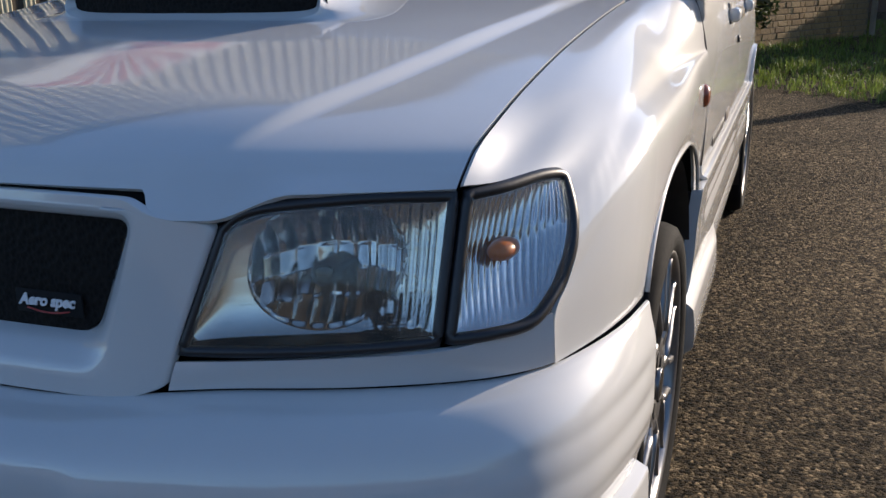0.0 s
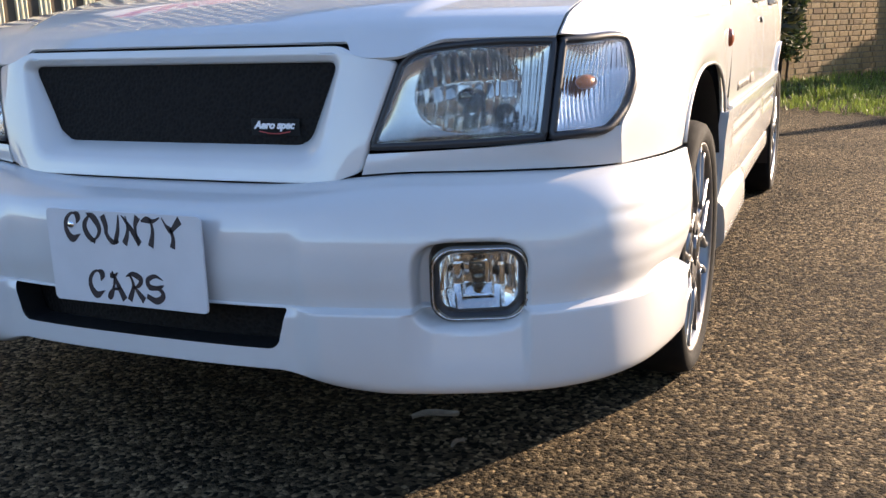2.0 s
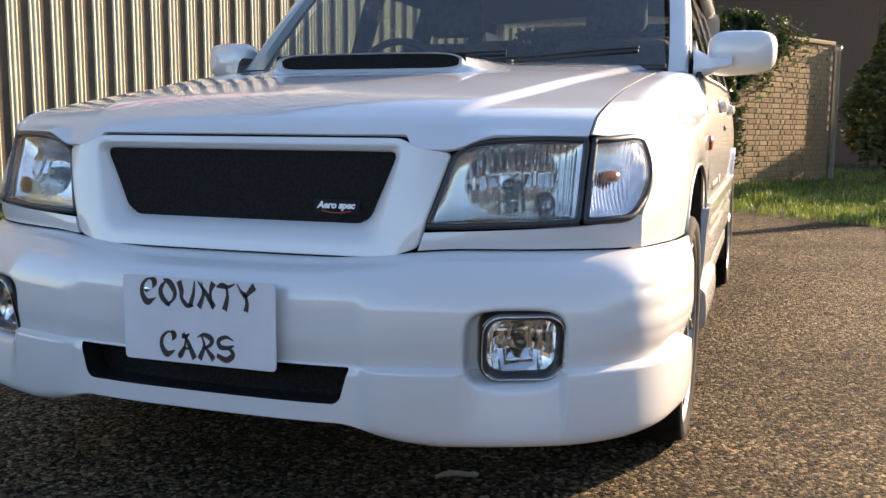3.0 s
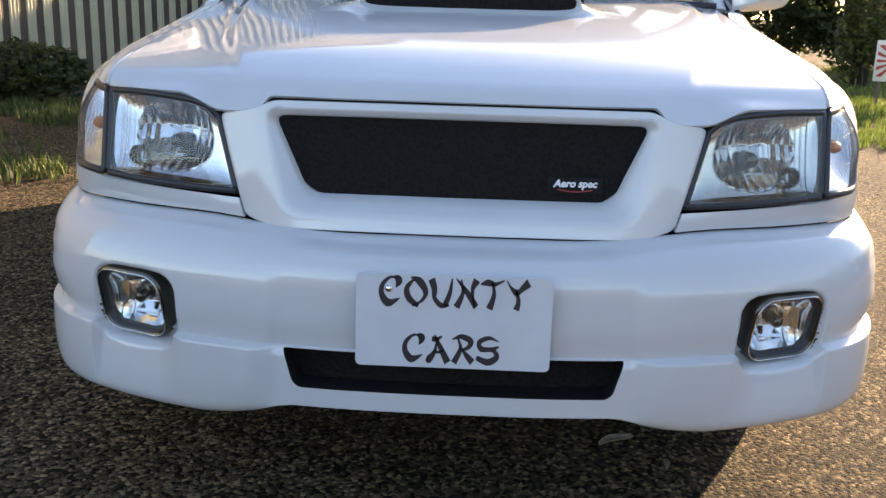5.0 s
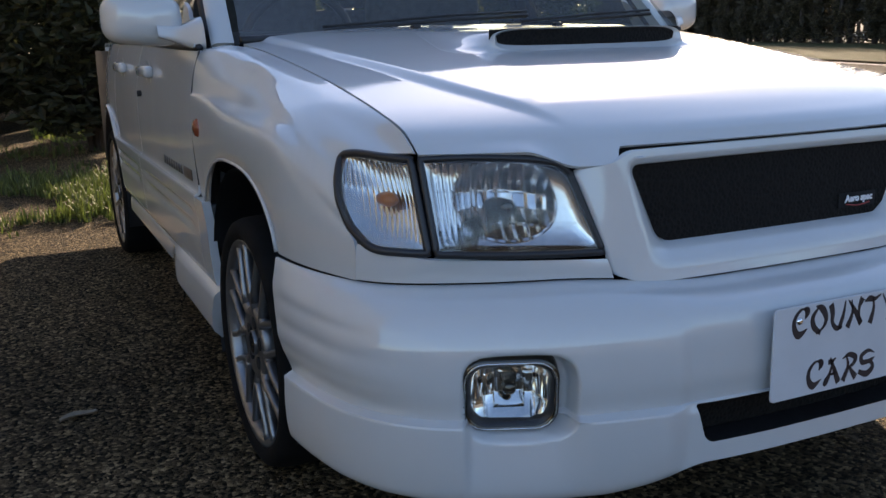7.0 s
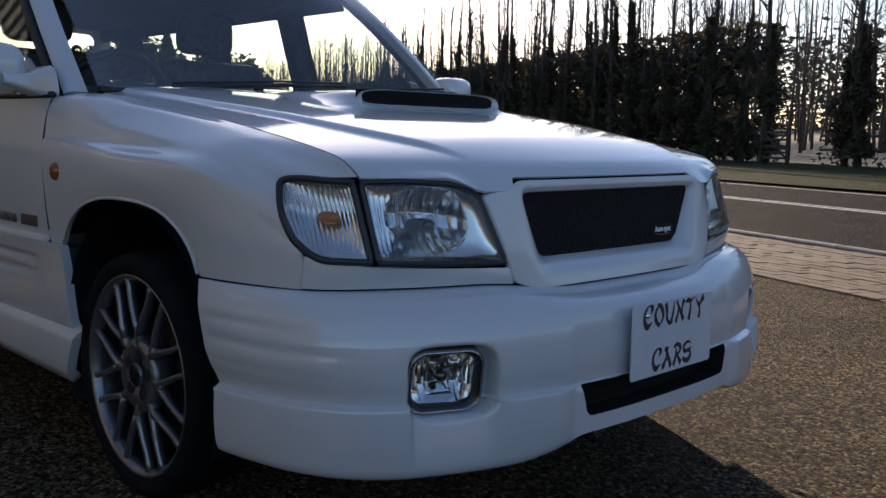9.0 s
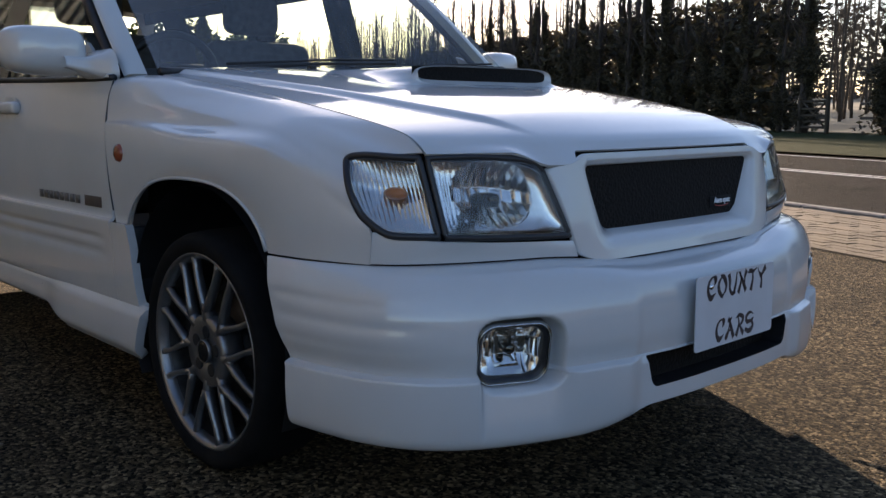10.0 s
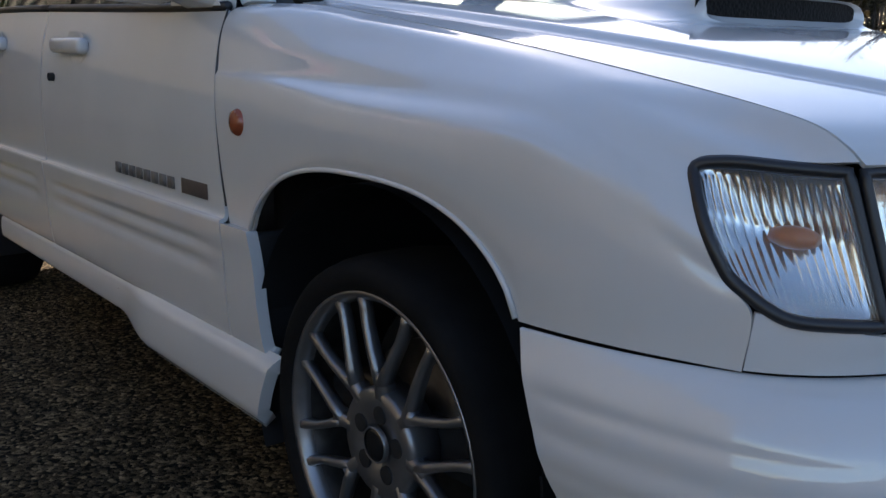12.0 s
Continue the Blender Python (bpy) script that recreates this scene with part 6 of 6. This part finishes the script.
for y, z, ln in rest:
    p = W0 + WE * y + Vector((0, 0, z)) + WN * rng.uniform(-0.004, 0.003)
    if made < 300:
        if made == 0 and ln > 0.2:
            ob = ref
        elif ln > 0.2:
            ob = new("brick", brick_me)
        else:
            ob = new("brick", half_me) if ref2 is None else ref2
            ref2 = None
        ob.parent = wall
        ob.matrix_basis = Matrix.Translation(p) @ pose(0, 0, 0, rng.gauss(0, 0.5), 0, wall_az + rng.gauss(0, 0.4))
        made += 1
    else:
        m = Matrix.Translation(p) @ pose(0, 0, 0, 0, 0, wall_az) @ Matrix.LocRotScale((-0.025, 0, 0), None, (0.05, ln, 0.065))
        bmesh.ops.create_cube(extra, size=1.0, matrix=m)
if len(extra.verts):
    tagged(part("bricks", extra, BRICK, wall, smooth=False), kind="stuff")
else:
    extra.free()

# ivy hanging over the wall
rng = random.Random(41)
spots = []
while len(spots) < 9000:
    y = abs(rng.gauss(0, 0.85))
    z = 2.25 - abs(rng.gauss(0, 0.55)) * (2.0 if y < 1.0 else 0.6) + rng.uniform(-0.1, 0.15)
    if z < 0.25 or noise.noise(Vector((y * 2.2, z * 2.2, 8))) < -0.12:
        continue
    p = W0 + WE * y + WN * (0.05 + 0.22 * rng.random() * (0.5 + noise.noise(Vector((y * 3, z * 3, 1))))) + Vector((0, 0, z))
    spots.append((p, 1.0))
ivy = thing("wall_ivy", "dark glossy ivy hanging over the brick wall", "ivy", tuple(W0))
o = leaf_ob("ivy_leaves", [(p - W0, s) for p, s in spots], 0.045, 6, IVY, ivy)
part("ivy_stems", join_tubes([([Vector((0, 0, 0.0)) + WE * (0.15 * k) + WN * 0.03, WE * (0.15 * k + 0.05) + WN * 0.05 + Vector((0, 0, 1.1)), WE * (0.12 * k) + WN * 0.06 + Vector((0, 0, 2.1))], [0.018, 0.014, 0.008], 5) for k in range(6)]), BARK, ivy)

# white pipe at the end of the wall
pp = W1 + WN * 0.04 + WE * 0.06
pipe = part("drain_pipe", lathe([(0.0, -0.05), (0.04, -0.05), (0.04, 1.98), (0.055, 1.98), (0.055, 2.06), (0.0, 2.06)], 16, "z"), WHITEPAINT)
pipe.matrix_basis = Matrix.Translation((pp.x, pp.y, 0.02))
tagged(pipe, "white painted drain pipe beside the brick wall", "drain pipe")

# brick house behind the wall
HB = make_varied("house_brick", [(0.10, 0.062, 0.040), (0.13, 0.080, 0.050)])
house = thing("brick_house", "dark brown brick house behind the garden wall", "house", (2.2, 22.6, 0.0), -20)
part("wall", box(-5.6, 4.0, -0.3, 5.0, 0.0, 4.5), HB, house, smooth=False)
roofm = plain("clay_roof_tiles", (0.16, 0.08, 0.05), 0.85, spread=0.3, scale=8)
bm = bmesh.new()
v = [bm.verts.new(p) for p in ((-5.9, -0.7, 4.4), (4.3, -0.7, 4.4), (4.3, 2.35, 5.6), (-5.9, 2.35, 5.6), (4.3, 5.4, 4.4), (-5.9, 5.4, 4.4))]
bm.faces.new((v[0], v[1], v[2], v[3]))
bm.faces.new((v[3], v[2], v[4], v[5]))
solid(part("roof", bm, roofm, house, smooth=False), 0.15)

# ---- small board with a red sunburst, standing on the lawn ----
board = thing("sunburst_board", "small white board with a red sunburst, on posts", "sign", (4.56, 9.0, 0.008), -24)
part("board_panel", box(-0.22, 0.22, -0.008, 0.008, 0.30, 0.74, 0.004), WHITEPAINT, board)
for x in (-0.16, 0.16):
    part("board_post", box(x - 0.02, x + 0.02, 0.01, 0.04, -0.03, 0.70, 0.004), TIMBER, board)
burst = bmesh.new()
for k in range(16):
    a0, a1 = 2 * math.pi * (k - 0.22) / 16, 2 * math.pi * (k + 0.22) / 16
    def at(r, a):
        x, z = r * math.cos(a), r * math.sin(a)
        s = min(1.0, 0.20 / max(1e-6, abs(x)), 0.17 / max(1e-6, abs(z)))
        return burst.verts.new((x * s, -0.011, 0.52 + z * s))
    burst.faces.new([at(0.05, a0), at(0.05, a1), at(0.26, a1), at(0.26, a0)])
burst.faces.new([burst.verts.new((0.055 * math.cos(2 * math.pi * k / 20), -0.0115, 0.52 + 0.055 * math.sin(2 * math.pi * k / 20))) for k in range(20)])
part("sunburst", burst, BADGERED, board, "red painted sunburst", smooth=False)

# ---- dead leaves and scraps on the tarmac ----
for x, y, rz, s in ((-1.19, 1.40, 20, 1.0), (0.367, 0.453, 35, 1.0), (0.46, 0.35, 80, 0.5), (-0.9, -0.3, 10, 0.35)):
    bm = grid(lambda u, v: ((u - 0.5) * 0.10 * s, (v - 0.5) * 0.028 * s * math.sin(math.pi * (0.08 + 0.84 * u)), 0.006 + 0.008 * s * (2 * v - 1) ** 2 + 0.004 * math.sin(5 * u)), 10, 4)
    lf = part("fallen_leaf", bm, plain("dry_leaf", (0.26, 0.21, 0.15), 0.8, spread=0.3, scale=40))
    lf.matrix_basis = pose(x, y, 0.0, 0, 0, rz)
    solid(lf, 0.001)
    tagged(lf, "dry pale leaf lying on the tarmac", "leaf", group="fallen leaves")

# ---- block paving between the car park and the road, laid in courses ----
paving = thing("paving", "brown block paving in straight courses", "paving", kind="structure")
bed = band("paving_bed", 2.86, 4.54, -14, 40, 0.003, SOIL, "", "")
bed.parent = paving
for key in ("label", "category", "kind"):
    if key in bed:
        del bed[key]
bm = box(-0.0485, 0.0485, -0.0985, 0.0985, -0.03, 0.012, 0.004, 1)
first_block = part("paver", bm, BLOCK, paving, smooth=False)
blk = first_block.data
rng = random.Random(77)
places = []
for i in range(16):
    for k in range(120):
        places.append((2.92 + 0.102 * i, -9 + 0.202 * k + (0.1 if i % 2 else 0.0)))
places.sort(key=lambda q: abs(q[1] - 1.5))
bulk = bmesh.new()
for j, (n, e) in enumerate(places):
    p = by_road(n, e)
    m = Matrix.Translation((p.x, p.y, rng.uniform(-0.003, 0.003))) @ pose(0, 0, 0, rng.gauss(0, 0.6), rng.gauss(0, 0.6), -22 + rng.gauss(0, 0.5))
    if j < 300:
        ob = first_block if j == 0 else new("paver", blk)
        ob.parent = paving
        ob.matrix_basis = m
    else:
        bmesh.ops.create_cube(bulk, size=1.0, matrix=m @ Matrix.LocRotScale((0, 0, -0.009), None, (0.097, 0.197, 0.042)))
tagged(part("pavers", bulk, PAVER, paving, smooth=False), kind="stuff")
